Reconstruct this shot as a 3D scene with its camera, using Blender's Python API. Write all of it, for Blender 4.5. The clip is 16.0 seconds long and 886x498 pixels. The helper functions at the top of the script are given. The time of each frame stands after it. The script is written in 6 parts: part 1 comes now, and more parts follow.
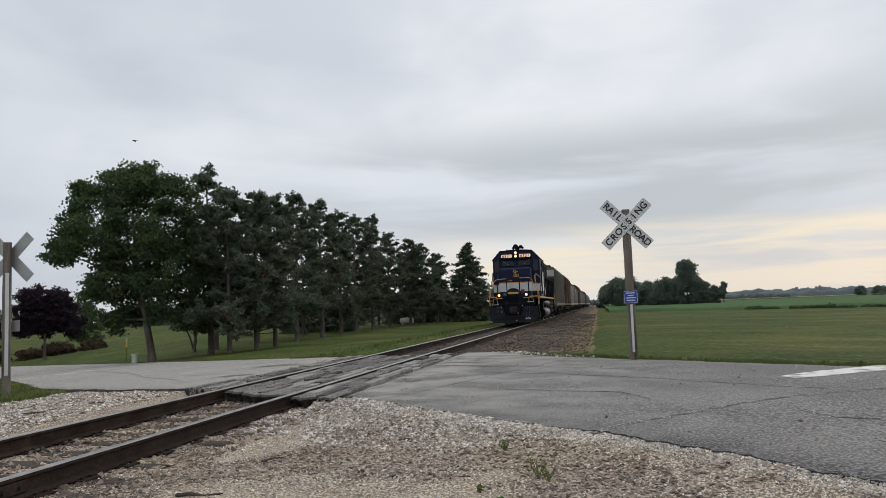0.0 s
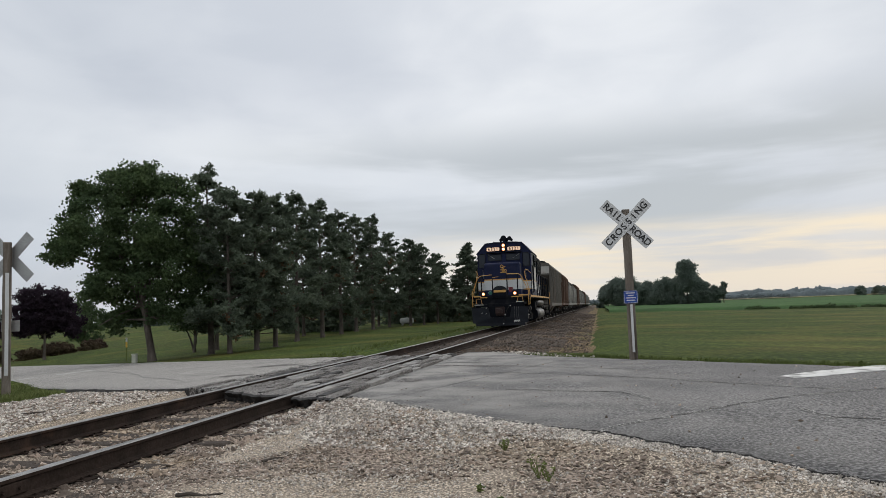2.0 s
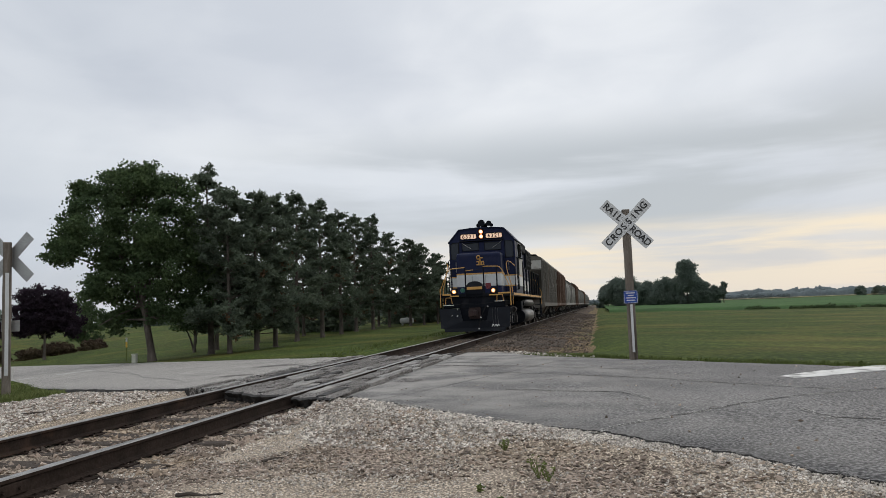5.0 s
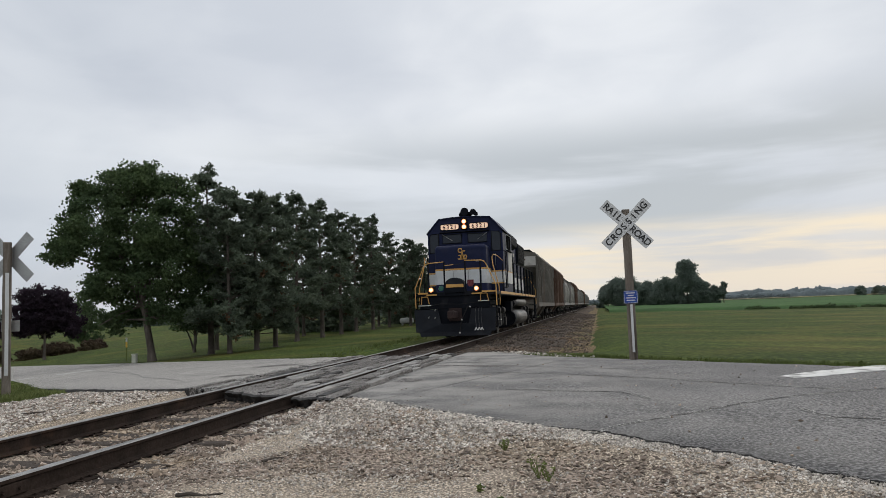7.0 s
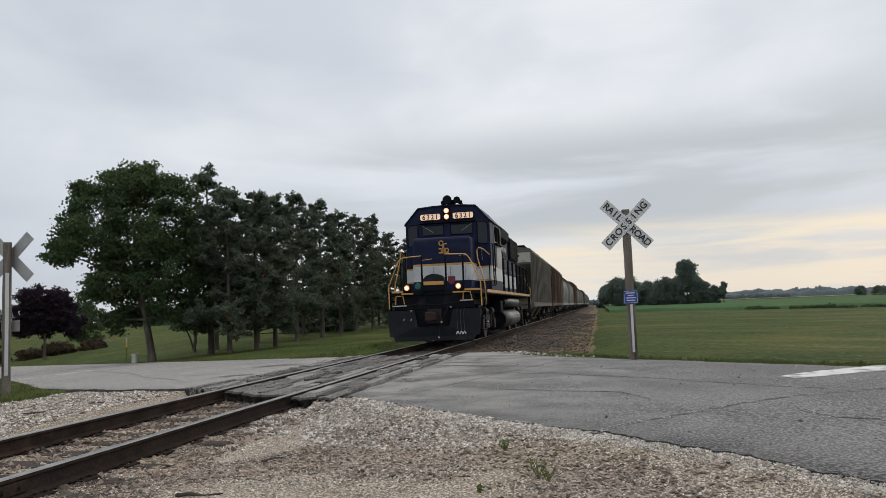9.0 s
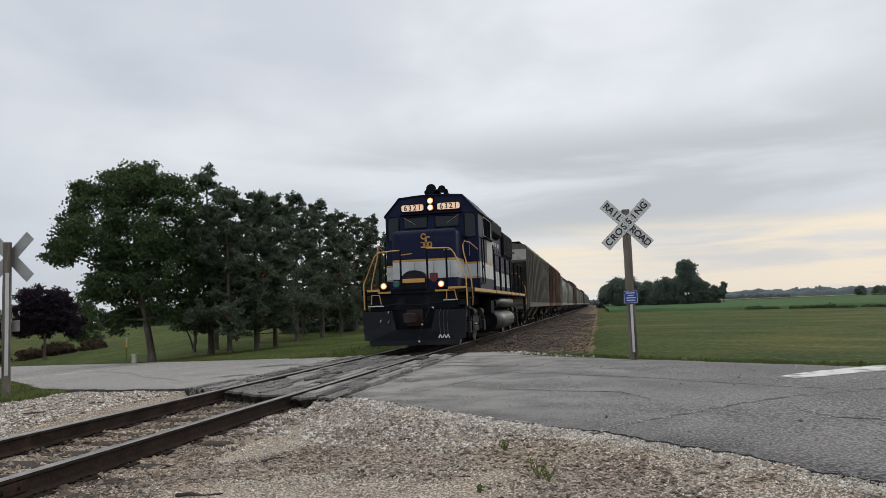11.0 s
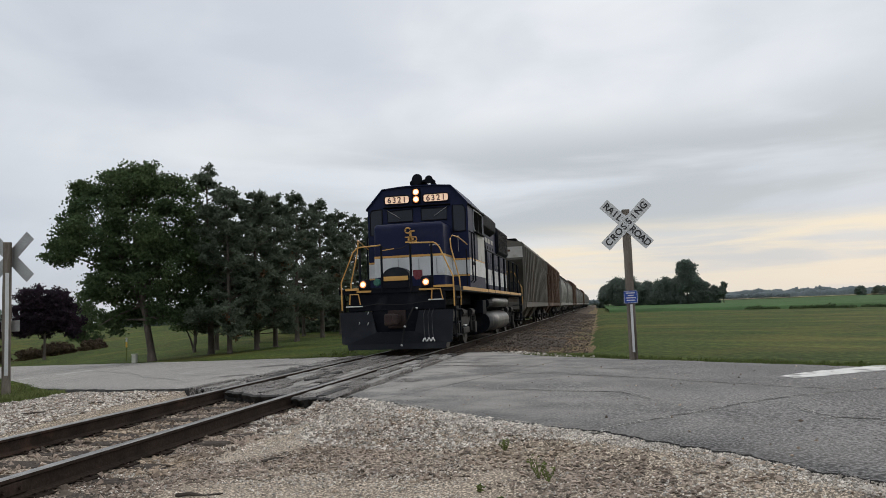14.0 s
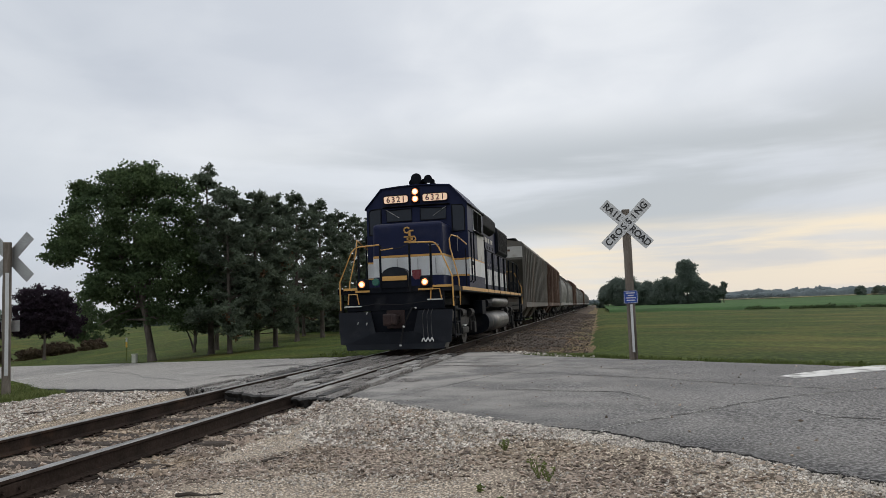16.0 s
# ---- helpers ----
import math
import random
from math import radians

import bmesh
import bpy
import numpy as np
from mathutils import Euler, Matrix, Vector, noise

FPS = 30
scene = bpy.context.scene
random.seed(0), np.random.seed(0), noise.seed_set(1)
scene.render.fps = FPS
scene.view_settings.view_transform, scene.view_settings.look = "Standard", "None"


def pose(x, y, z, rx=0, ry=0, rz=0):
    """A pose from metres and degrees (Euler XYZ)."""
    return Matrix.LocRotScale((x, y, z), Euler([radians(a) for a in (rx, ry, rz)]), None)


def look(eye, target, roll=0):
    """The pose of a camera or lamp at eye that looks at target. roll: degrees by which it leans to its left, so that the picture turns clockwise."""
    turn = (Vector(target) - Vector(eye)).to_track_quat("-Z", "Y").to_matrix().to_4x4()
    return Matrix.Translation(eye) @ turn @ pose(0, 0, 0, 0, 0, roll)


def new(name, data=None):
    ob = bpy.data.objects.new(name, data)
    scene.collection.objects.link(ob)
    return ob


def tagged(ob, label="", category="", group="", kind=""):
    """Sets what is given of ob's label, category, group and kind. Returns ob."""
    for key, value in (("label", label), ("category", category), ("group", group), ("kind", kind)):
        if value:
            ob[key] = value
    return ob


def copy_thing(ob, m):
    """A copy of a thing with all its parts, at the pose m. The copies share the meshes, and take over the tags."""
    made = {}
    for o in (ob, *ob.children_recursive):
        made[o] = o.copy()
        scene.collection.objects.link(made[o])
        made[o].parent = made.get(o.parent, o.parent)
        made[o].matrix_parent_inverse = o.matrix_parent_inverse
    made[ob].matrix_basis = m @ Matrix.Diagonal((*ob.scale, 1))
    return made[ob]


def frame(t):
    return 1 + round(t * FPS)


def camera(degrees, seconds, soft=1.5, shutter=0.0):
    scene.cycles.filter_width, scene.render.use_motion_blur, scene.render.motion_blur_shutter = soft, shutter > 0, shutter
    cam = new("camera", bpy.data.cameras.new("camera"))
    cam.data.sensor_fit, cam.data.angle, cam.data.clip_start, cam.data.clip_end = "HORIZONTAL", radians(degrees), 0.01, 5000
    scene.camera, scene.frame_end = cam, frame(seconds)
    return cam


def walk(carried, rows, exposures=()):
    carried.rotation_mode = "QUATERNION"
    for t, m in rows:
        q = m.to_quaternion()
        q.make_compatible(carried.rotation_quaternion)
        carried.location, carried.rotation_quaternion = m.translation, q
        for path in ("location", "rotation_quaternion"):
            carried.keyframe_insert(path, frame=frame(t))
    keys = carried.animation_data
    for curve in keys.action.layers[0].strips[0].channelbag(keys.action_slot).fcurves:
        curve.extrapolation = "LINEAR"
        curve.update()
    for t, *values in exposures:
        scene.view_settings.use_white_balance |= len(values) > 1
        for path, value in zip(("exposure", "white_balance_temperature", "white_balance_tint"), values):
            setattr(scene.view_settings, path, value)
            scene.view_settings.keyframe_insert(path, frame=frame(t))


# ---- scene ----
# ---- camera: it stands still on the gravel beside the track ----
# x runs across the track, y along it towards the train, z = 0 at the top of the rails
EYE = Vector((5.045, 0.0, 1.101))
FORWARD = Vector((-0.20365, 0.97560, 0.08200))
cam = camera(62.33, 16.0, soft=0.8)
walk(cam, [(0.0, look(EYE, EYE + FORWARD, -2.16)), (16.0, look(EYE, EYE + FORWARD, -2.16))])

# ---- sky and light: evening overcast with a warm gap low behind the field ----
world = bpy.data.worlds.new("overcast_sky")
scene.world = world
world.use_nodes = True


def build_world():
    t = world.node_tree
    t.nodes.clear()
    n, l = t.nodes.new, t.links.new
    out, bg = n("ShaderNodeOutputWorld"), n("ShaderNodeBackground")
    l(bg.outputs[0], out.inputs[0])
    sky = n("ShaderNodeTexSky")
    sky.sky_type, sky.sun_disc = "NISHITA", False
    sky.sun_elevation, sky.sun_rotation = radians(9), radians(35)
    co = n("ShaderNodeTexCoord")
    sep = n("ShaderNodeSeparateXYZ")
    l(co.outputs["Generated"], sep.inputs[0])
    z = sep.outputs[2]

    def ramp(src, *stops):
        r = n("ShaderNodeValToRGB")
        r.color_ramp.interpolation = "EASE"
        while len(r.color_ramp.elements) < len(stops):
            r.color_ramp.elements.new(0.5)
        for e, (p, c) in zip(r.color_ramp.elements, stops):
            e.position, e.color = p, (*c, 1)
        l(src, r.inputs[0])
        return r.outputs[0]

    def mix(kind, fac, a, b):
        m = n("ShaderNodeMix")
        m.data_type, m.blend_type = "RGBA", kind
        for s, v in ((m.inputs[0], fac), (m.inputs[6], a), (m.inputs[7], b)):
            if isinstance(v, (int, float)):
                s.default_value = v
            elif isinstance(v, tuple):
                s.default_value = (*v, 1)
            else:
                l(v, s)
        return m.outputs[2]

    def fog(scale, stretch, detail, rough, seed, distortion=0.0):
        mp = n("ShaderNodeMapping")
        mp.inputs["Scale"].default_value = stretch
        mp.inputs["Location"].default_value = (seed, seed * 0.7, seed * 0.3)
        l(co.outputs["Generated"], mp.inputs[0])
        f = n("ShaderNodeTexNoise")
        f.inputs["Scale"].default_value, f.inputs["Detail"].default_value = scale, detail
        f.inputs["Roughness"].default_value, f.inputs["Distortion"].default_value = rough, distortion
        l(mp.outputs[0], f.inputs[0])
        return f.outputs[0]

    # a cloud deck, darker near the horizon and brightest overhead
    deck = ramp(z, (0.0, (0.64, 0.66, 0.69)), (0.10, (0.66, 0.70, 0.76)), (0.30, (0.74, 0.77, 0.82)), (0.55, (0.88, 0.90, 0.93)), (1.0, (1.50, 1.50, 1.50)))
    billow = ramp(fog(1.7, (1, 1, 2.0), 5, 0.45, 3.1, 0.3), (0.34, (0.88, 0.895, 0.92)), (0.64, (1.10, 1.095, 1.08)))
    deck = mix("MULTIPLY", 1.0, deck, billow)
    wisp = ramp(fog(4.5, (1, 1, 2.4), 6, 0.5, 5.9, 0.5), (0.35, (0.95, 0.955, 0.965)), (0.65, (1.04, 1.035, 1.03)))
    deck = mix("MULTIPLY", 1.0, deck, wisp)
    # the deck is thinnest, and brightest, straight up the line
    line = n("ShaderNodeVectorMath")
    line.operation = "DOT_PRODUCT"
    l(co.outputs["Generated"], line.inputs[0])
    line.inputs[1].default_value = (math.sin(radians(-8)), math.cos(radians(-8)), 0)
    deck = mix("MULTIPLY", 1.0, deck, ramp(line.outputs["Value"], (0.78, (0.90, 0.915, 0.93)), (0.95, (1.02, 1.02, 1.02))))
    # long grey bars above the warm gap
    bars = ramp(fog(2.6, (0.8, 0.8, 5.0), 5, 0.5, 2.4, 0.3), (0.33, (0, 0, 0)), (0.52, (1, 1, 1)))
    low = ramp(z, (0.078, (0, 0, 0)), (0.105, (1, 1, 1)), (0.19, (1, 1, 1)), (0.27, (0, 0, 0)))
    gap_z = ramp(z, (0.0, (0.55, 0.55, 0.55)), (0.03, (0.7, 0.7, 0.7)), (0.06, (1, 1, 1)), (0.085, (0.9, 0.9, 0.9)), (0.115, (0, 0, 0)))
    side = n("ShaderNodeVectorMath")
    side.operation = "DOT_PRODUCT"
    l(co.outputs["Generated"], side.inputs[0])
    side.inputs[1].default_value = (math.sin(radians(16)), math.cos(radians(16)), 0)
    reach = ramp(side.outputs["Value"], (0.62, (0.1, 0.1, 0.1)), (0.96, (1, 1, 1)))
    deck = mix("MIX", mix("MULTIPLY", 1.0, mix("MULTIPLY", 1.0, bars, low), reach), deck, (0.53, 0.57, 0.61))
    # the warm gap lies towards the low sun
    gap_x = ramp(side.outputs["Value"], (0.80, (0, 0, 0)), (0.97, (1, 1, 1)))
    streak = ramp(fog(3.0, (1, 1, 11.0), 5, 0.55, 1.3, 0.3), (0.36, (0.25, 0.25, 0.25)), (0.58, (1, 1, 1)))
    gap = mix("MULTIPLY", 1.0, mix("MULTIPLY", 1.0, gap_z, gap_x), streak)
    deck = mix("MIX", gap, deck, (0.92, 0.81, 0.64))
    thin = mix("MULTIPLY", 1.0, sky.outputs[0], (0.08, 0.08, 0.08))
    total = mix("MIX", 0.04, deck, thin)
    l(total, bg.inputs[0])
    bg.inputs[1].default_value = 1.0


build_world()
sun = new("sun", bpy.data.lights.new("sun", "SUN"))
sun.data.energy, sun.data.angle, sun.data.color = 0.6, radians(25), (1.0, 0.93, 0.84)
sun.matrix_world = look((0, 0, 60), (-math.sin(radians(35)) * 60, -math.cos(radians(35)) * 60, 60 - 60 * math.tan(radians(22))))
scene.view_settings.exposure = 0.0

# ---- materials ----


def material(name, dark, light, scale=6.0, rough=0.8, metal=0.0, bump=0.0, fine=60.0, stain=None, stain_scale=0.8, stain_at=0.62, spec=0.5, vary=0.0, stretch=(1, 1, 1), speck=0.0, speck_scale=30.0, through_leaf=0.0, mow=None, dust=None):
    """Two-scale procedural surface: coarse mottling, fine grain with relief, and stains of a second colour."""
    m = bpy.data.materials.new(name)
    m.use_nodes = True
    t = m.node_tree
    b = t.nodes["Principled BSDF"]
    n, l = t.nodes.new, t.links.new
    co = n("ShaderNodeTexCoord")
    mp = n("ShaderNodeMapping")
    mp.inputs["Scale"].default_value = stretch
    l(co.outputs["Object"], mp.inputs[0])

    def noise_tex(s, d=4):
        x = n("ShaderNodeTexNoise")
        x.inputs["Scale"].default_value, x.inputs["Detail"].default_value = s, d
        l(mp.outputs[0], x.inputs[0])
        return x.outputs[0]

    def blend(fac, a, c, kind="MIX"):
        x = n("ShaderNodeMix")
        x.data_type, x.blend_type = "RGBA", kind
        for s, v in ((x.inputs[0], fac), (x.inputs[6], a), (x.inputs[7], c)):
            if isinstance(v, (int, float)):
                s.default_value = v
            elif isinstance(v, tuple):
                s.default_value = (*v, 1)
            else:
                l(v, s)
        return x.outputs[2]

    def ranged(src, lo, hi, a=0.0, c=1.0):
        x = n("ShaderNodeMapRange")
        l(src, x.inputs[0])
        for i, v in zip((1, 2, 3, 4), (lo, hi, a, c)):
            x.inputs[i].default_value = v
        return x.outputs[0]

    grain = noise_tex(fine, 3)
    col = blend(ranged(noise_tex(scale), 0.32, 0.68), dark, light)
    col = blend(ranged(grain, 0.3, 0.7, 0, 0.45), col, tuple(0.55 * v for v in dark))
    if stain:
        col = blend(ranged(noise_tex(stain_scale, 6), stain_at - 0.06, stain_at + 0.08), col, stain)
    if speck:   # pale and dark chips of aggregate
        chips = noise_tex(speck_scale, 2)
        col = blend(ranged(chips, 0.53, 0.62, 0, speck), col, tuple(min(1.0, 1.9 * v) for v in light))
        col = blend(ranged(chips, 0.47, 0.38, 0, speck), col, tuple(0.35 * v for v in dark))
    if mow:   # streaks along the mower's path: (angle, length, strength)
        path = n("ShaderNodeMapping")
        path.vector_type = "TEXTURE"
        path.inputs["Rotation"].default_value = (0, 0, radians(mow[0]))
        path.inputs["Scale"].default_value = (mow[1], 1.3, 1.0)
        l(co.outputs["Object"], path.inputs[0])
        x = n("ShaderNodeTexNoise")
        x.inputs["Scale"].default_value, x.inputs["Detail"].default_value = 0.8, 5
        l(path.outputs[0], x.inputs[0])
        h = n("ShaderNodeHueSaturation")
        l(col, h.inputs["Color"])
        l(ranged(x.outputs[0], 0.35, 0.65, 1 - mow[2], 1 + mow[2]), h.inputs["Value"])
        col = h.outputs[0]
    if dust:   # pale dust dragged over the road beside the rails
        sp3 = n("ShaderNodeSeparateXYZ")
        l(co.outputs["Object"], sp3.inputs[0])
        near = n("ShaderNodeMath")
        near.operation = "ABSOLUTE"
        l(sp3.outputs[0], near.inputs[0])
        cover = n("ShaderNodeMath")
        cover.operation = "MULTIPLY"
        l(ranged(near.outputs[0], 7.5, 1.8, 0.0, 1.0), cover.inputs[0])
        l(ranged(noise_tex(1.1, 6), 0.40, 0.60, 0.15, 0.95), cover.inputs[1])
        col = blend(cover.outputs[0], col, dust)
    if vary:
        info = n("ShaderNodeNewGeometry")
        x = n("ShaderNodeHueSaturation")
        l(col, x.inputs["Color"])
        l(ranged(info.outputs["Random Per Island"], 0, 1, 1 - vary, 1 + vary), x.inputs["Value"])
        col = x.outputs[0]
    l(col, b.inputs["Base Color"])
    l(ranged(grain, 0.3, 0.7, max(rough - 0.1, 0.02), min(rough + 0.1, 1)), b.inputs["Roughness"])
    b.inputs["Metallic"].default_value = metal
    b.inputs["Specular IOR Level"].default_value = spec
    if bump:
        x = n("ShaderNodeBump")
        x.inputs["Strength"].default_value, x.inputs["Distance"].default_value = min(bump, 1.0), 0.02
        l(grain, x.inputs["Height"])
        l(x.outputs[0], b.inputs["Normal"])
    if through_leaf:
        tr, both = n("ShaderNodeBsdfTranslucent"), n("ShaderNodeMixShader")
        l(col, tr.inputs["Color"])
        both.inputs[0].default_value = through_leaf
        l(b.outputs[0], both.inputs[1])
        l(tr.outputs[0], both.inputs[2])
        l(both.outputs[0], t.nodes["Material Output"].inputs["Surface"])
    return m


def glowing(name, colour, strength):
    m = bpy.data.materials.new(name)
    m.use_nodes = True
    b = m.node_tree.nodes["Principled BSDF"]
    b.inputs["Base Color"].default_value = (*colour, 1)
    b.inputs["Emission Color"].default_value = (*colour, 1)
    b.inputs["Emission Strength"].default_value = strength
    return m


GRASS = material("mown_grass", (0.032, 0.053, 0.0095), (0.063, 0.082, 0.015), 0.35, 0.95, 0, 0.8, 30, (0.088, 0.082, 0.020), 0.12, 0.56, 0.1, 0, (1, 1, 1), 0.45, 7, mow=(-48.6, 9, 0.18))
BLADE = material("grass_blade", (0.085, 0.115, 0.034), (0.140, 0.165, 0.055), 0.6, 0.95, 0, 0, 30, None, 1, 0.6, 0.1, 0.25)
CROP = material("green_crop", (0.035, 0.085, 0.022), (0.06, 0.125, 0.035), 0.15, 0.95, 0, 0.6, 6, (0.03, 0.06, 0.02), 0.05, 0.6, 0.1, mow=(-48.6, 20, 0.2))
STUBBLE = material("ripe_grain", (0.30, 0.25, 0.12), (0.38, 0.32, 0.17), 0.1, 0.95, 0, 0.2, 5, None, 1, 0.6, 0.1)
DIRT = material("gravelly_dirt", (0.235, 0.192, 0.150), (0.40, 0.335, 0.265), 1.6, 0.95, 0, 1.0, 40, (0.27, 0.22, 0.165), 0.7, 0.56, 0.2, 0, (1, 1, 1), 0.75, 55)
STONE = material("crushed_limestone", (0.42, 0.382, 0.338), (0.68, 0.625, 0.56), 3.0, 0.9, 0, 0.5, 60, None, 1, 0.6, 0.3, 0.55)
BALLAST = material("dark_ballast", (0.052, 0.042, 0.035), (0.098, 0.080, 0.066), 2.0, 0.95, 0, 1.0, 25, (0.14, 0.095, 0.06), 0.5, 0.55, 0.1, 0, (1, 1, 1), 0.6, 14)
BALLAST_STONE = material("ballast_stone", (0.176, 0.136, 0.109), (0.385, 0.312, 0.254), 1.2, 0.9, 0, 0.4, 50, (0.30, 0.235, 0.175), 0.9, 0.56, 0.3, 0.6)
BANK_STONE = material("sooty_bank_stone", (0.085, 0.069, 0.058), (0.185, 0.152, 0.128), 0.7, 0.9, 0, 0.4, 50, (0.15, 0.105, 0.07), 0.35, 0.58, 0.2, 0.55)
BANK_SOIL = material("brown_bank_soil", (0.115, 0.078, 0.045), (0.20, 0.145, 0.085), 0.9, 0.95, 0, 1.0, 16, (0.075, 0.085, 0.025), 0.5, 0.56, 0.1, 0, (1, 1, 1), 0.5, 12)
ASPHALT = material("worn_asphalt", (0.086, 0.082, 0.080), (0.126, 0.120, 0.117), 0.8, 0.78, 0, 1.0, 42, (0.156, 0.149, 0.144), 0.5, 0.58, 0.5, 0, (1, 1, 1), 1.0, 40, dust=(0.31, 0.292, 0.268))
# worn asphalt again, its colour raised for the low sky's grazing sheen
SHEENROAD = material("worn_asphalt_sky_sheen", (0.245, 0.230, 0.212), (0.33, 0.31, 0.285), 0.8, 0.8, 0, 0.7, 60, (0.165, 0.155, 0.145), 0.6, 0.62, 0.5, 0, (1, 1, 1), 0.6, 40)
PATCH = material("asphalt_patch", (0.098, 0.089, 0.082), (0.160, 0.147, 0.137), 2.0, 0.85, 0, 1.0, 42, (0.20, 0.19, 0.18), 0.9, 0.58, 0.3, 0, (1, 1, 1), 1.0, 40)
DUST = material("dusty_plank", (0.22, 0.213, 0.20), (0.33, 0.32, 0.30), 2.0, 0.92, 0, 0.8, 30, (0.12, 0.115, 0.11), 2.2, 0.58, 0.3, 0, (3, 0.6, 1), 0.5, 30)
# near-black for tarry pieces and for shade painted into cracks and the lip
TAR_SHADE = material("tar_and_crack_shade", (0.028, 0.026, 0.025), (0.055, 0.052, 0.05), 4, 0.9, 0, 0.3, 50)
ROADPAINT = material("worn_road_paint", (0.62, 0.61, 0.58), (0.78, 0.77, 0.74), 2.0, 0.8, 0, 0.3, 60, (0.24, 0.23, 0.22), 3.2, 0.57)
RUST = material("rail_rust", (0.024, 0.018, 0.015), (0.046, 0.033, 0.027), 3.0, 0.9, 0, 0.4, 40, (0.070, 0.043, 0.030), 2, 0.64, 0.06)
RAILTOP = material("polished_rail_head", (0.26, 0.25, 0.24), (0.40, 0.39, 0.38), 4.0, 0.36, 0.9, 0.05, 80)
TIE = material("weathered_tie", (0.055, 0.044, 0.037), (0.12, 0.10, 0.084), 1.5, 0.92, 0, 0.8, 22, (0.05, 0.04, 0.035), 1.5, 0.6, 0.2, 0, (1, 6, 6))
BARK = material("bark", (0.078, 0.066, 0.056), (0.155, 0.132, 0.113), 4.0, 0.95, 0, 1.0, 18, None, 1, 0.6, 0.1, 0, (1, 1, 0.3))
LEAF = material("maple_leaf", (0.066, 0.102, 0.051), (0.118, 0.162, 0.070), 0.6, 0.75, 0, 0, 8, None, 1, 0.6, 0.2, 0.3, through_leaf=0.42)
NEEDLE = material("pine_needle", (0.105, 0.132, 0.098), (0.152, 0.184, 0.126), 0.6, 0.85, 0, 0, 8, None, 1, 0.6, 0.15, 0.3, through_leaf=0.42)
DEADNEEDLE = material("dead_needle", (0.12, 0.075, 0.045), (0.17, 0.11, 0.065), 1.2, 0.9, 0, 0, 8, None, 1, 0.6, 0.1, 0.3)
PURPLELEAF = material("purple_leaf", (0.034, 0.026, 0.036), (0.055, 0.036, 0.050), 0.6, 0.8, 0, 0, 8, None, 1, 0.6, 0.1, 0.25, through_leaf=0.35)
BEDLEAF = material("dark_bed_leaf", (0.060, 0.040, 0.032), (0.11, 0.085, 0.052), 0.4, 0.85, 0, 0, 8, None, 1, 0.6, 0.1, 0.3)
# far foliage: distance haze is mixed into both leaf colours, paler and bluer
FARLEAF_HAZED = material("distant_leaf_hazed", (0.165, 0.205, 0.175), (0.215, 0.255, 0.215), 0.15, 0.95, 0, 0, 3, None, 1, 0.6, 0.0, 0.1, through_leaf=0.4)
HAZELEAF = material("woods_haze_in_colour", (0.215, 0.255, 0.27), (0.26, 0.30, 0.31), 0.05, 1.0, 0, 0, 0.3, None, 1, 0.6, 0.0, 0.05, through_leaf=0.4)
WEED = material("weed_leaf", (0.12, 0.15, 0.05), (0.21, 0.23, 0.09), 2.0, 0.9, 0, 0, 20, None, 1, 0.6, 0.1, 0.3)

# ---- small builders ----


def link_mesh(name, bm, mat, parent=None, label="", smooth=False):
    me = bpy.data.meshes.new(name)
    if smooth:
        for f in bm.faces:
            f.smooth = len(f.verts) < 5
    bm.to_mesh(me)
    bm.free()
    for m in (mat if isinstance(mat, (list, tuple)) else (mat,)):
        me.materials.append(m)
    ob = new(name, me)
    if parent:
        ob.parent = parent
    if label:
        ob["label"] = label
    return ob


def part(name, bm, mat, parent, label="", smooth=False):
    return link_mesh(name, bm, mat, parent, label, smooth)


def pydata(name, verts, faces, mat, parent=None, smooth=False):
    me = bpy.data.meshes.new(name)
    me.from_pydata(verts, [], faces)
    for m in (mat if isinstance(mat, (list, tuple)) else (mat,)):
        me.materials.append(m)
    if smooth:
        me.polygons.foreach_set("use_smooth", [True] * len(me.polygons))
    me.update()
    ob = new(name, me)
    if parent:
        ob.parent = parent
    return ob


def add_box(bm, lo, hi, bevel=0.0, m=None, mi=0):
    r = bmesh.ops.create_cube(bm, size=1)
    c = [(a + b) / 2 for a, b in zip(lo, hi)]
    s = [abs(b - a) for a, b in zip(lo, hi)]
    bmesh.ops.scale(bm, vec=s, verts=r["verts"])
    bmesh.ops.translate(bm, vec=c, verts=r["verts"])
    if m is not None:
        bmesh.ops.transform(bm, matrix=m, verts=r["verts"])
    fs = {f for v in r["verts"] for f in v.link_faces}
    for f in fs:
        f.material_index = mi
    if bevel:
        es = list({e for v in r["verts"] for e in v.link_edges})
        out = bmesh.ops.bevel(bm, geom=es, offset=bevel, segments=1 if bevel < 0.03 else 3, affect="EDGES", profile=0.5)
        for f in out["faces"]:
            f.material_index = mi
    return bm


def box(lo, hi, bevel=0.0, m=None):
    return add_box(bmesh.new(), lo, hi, bevel, m)


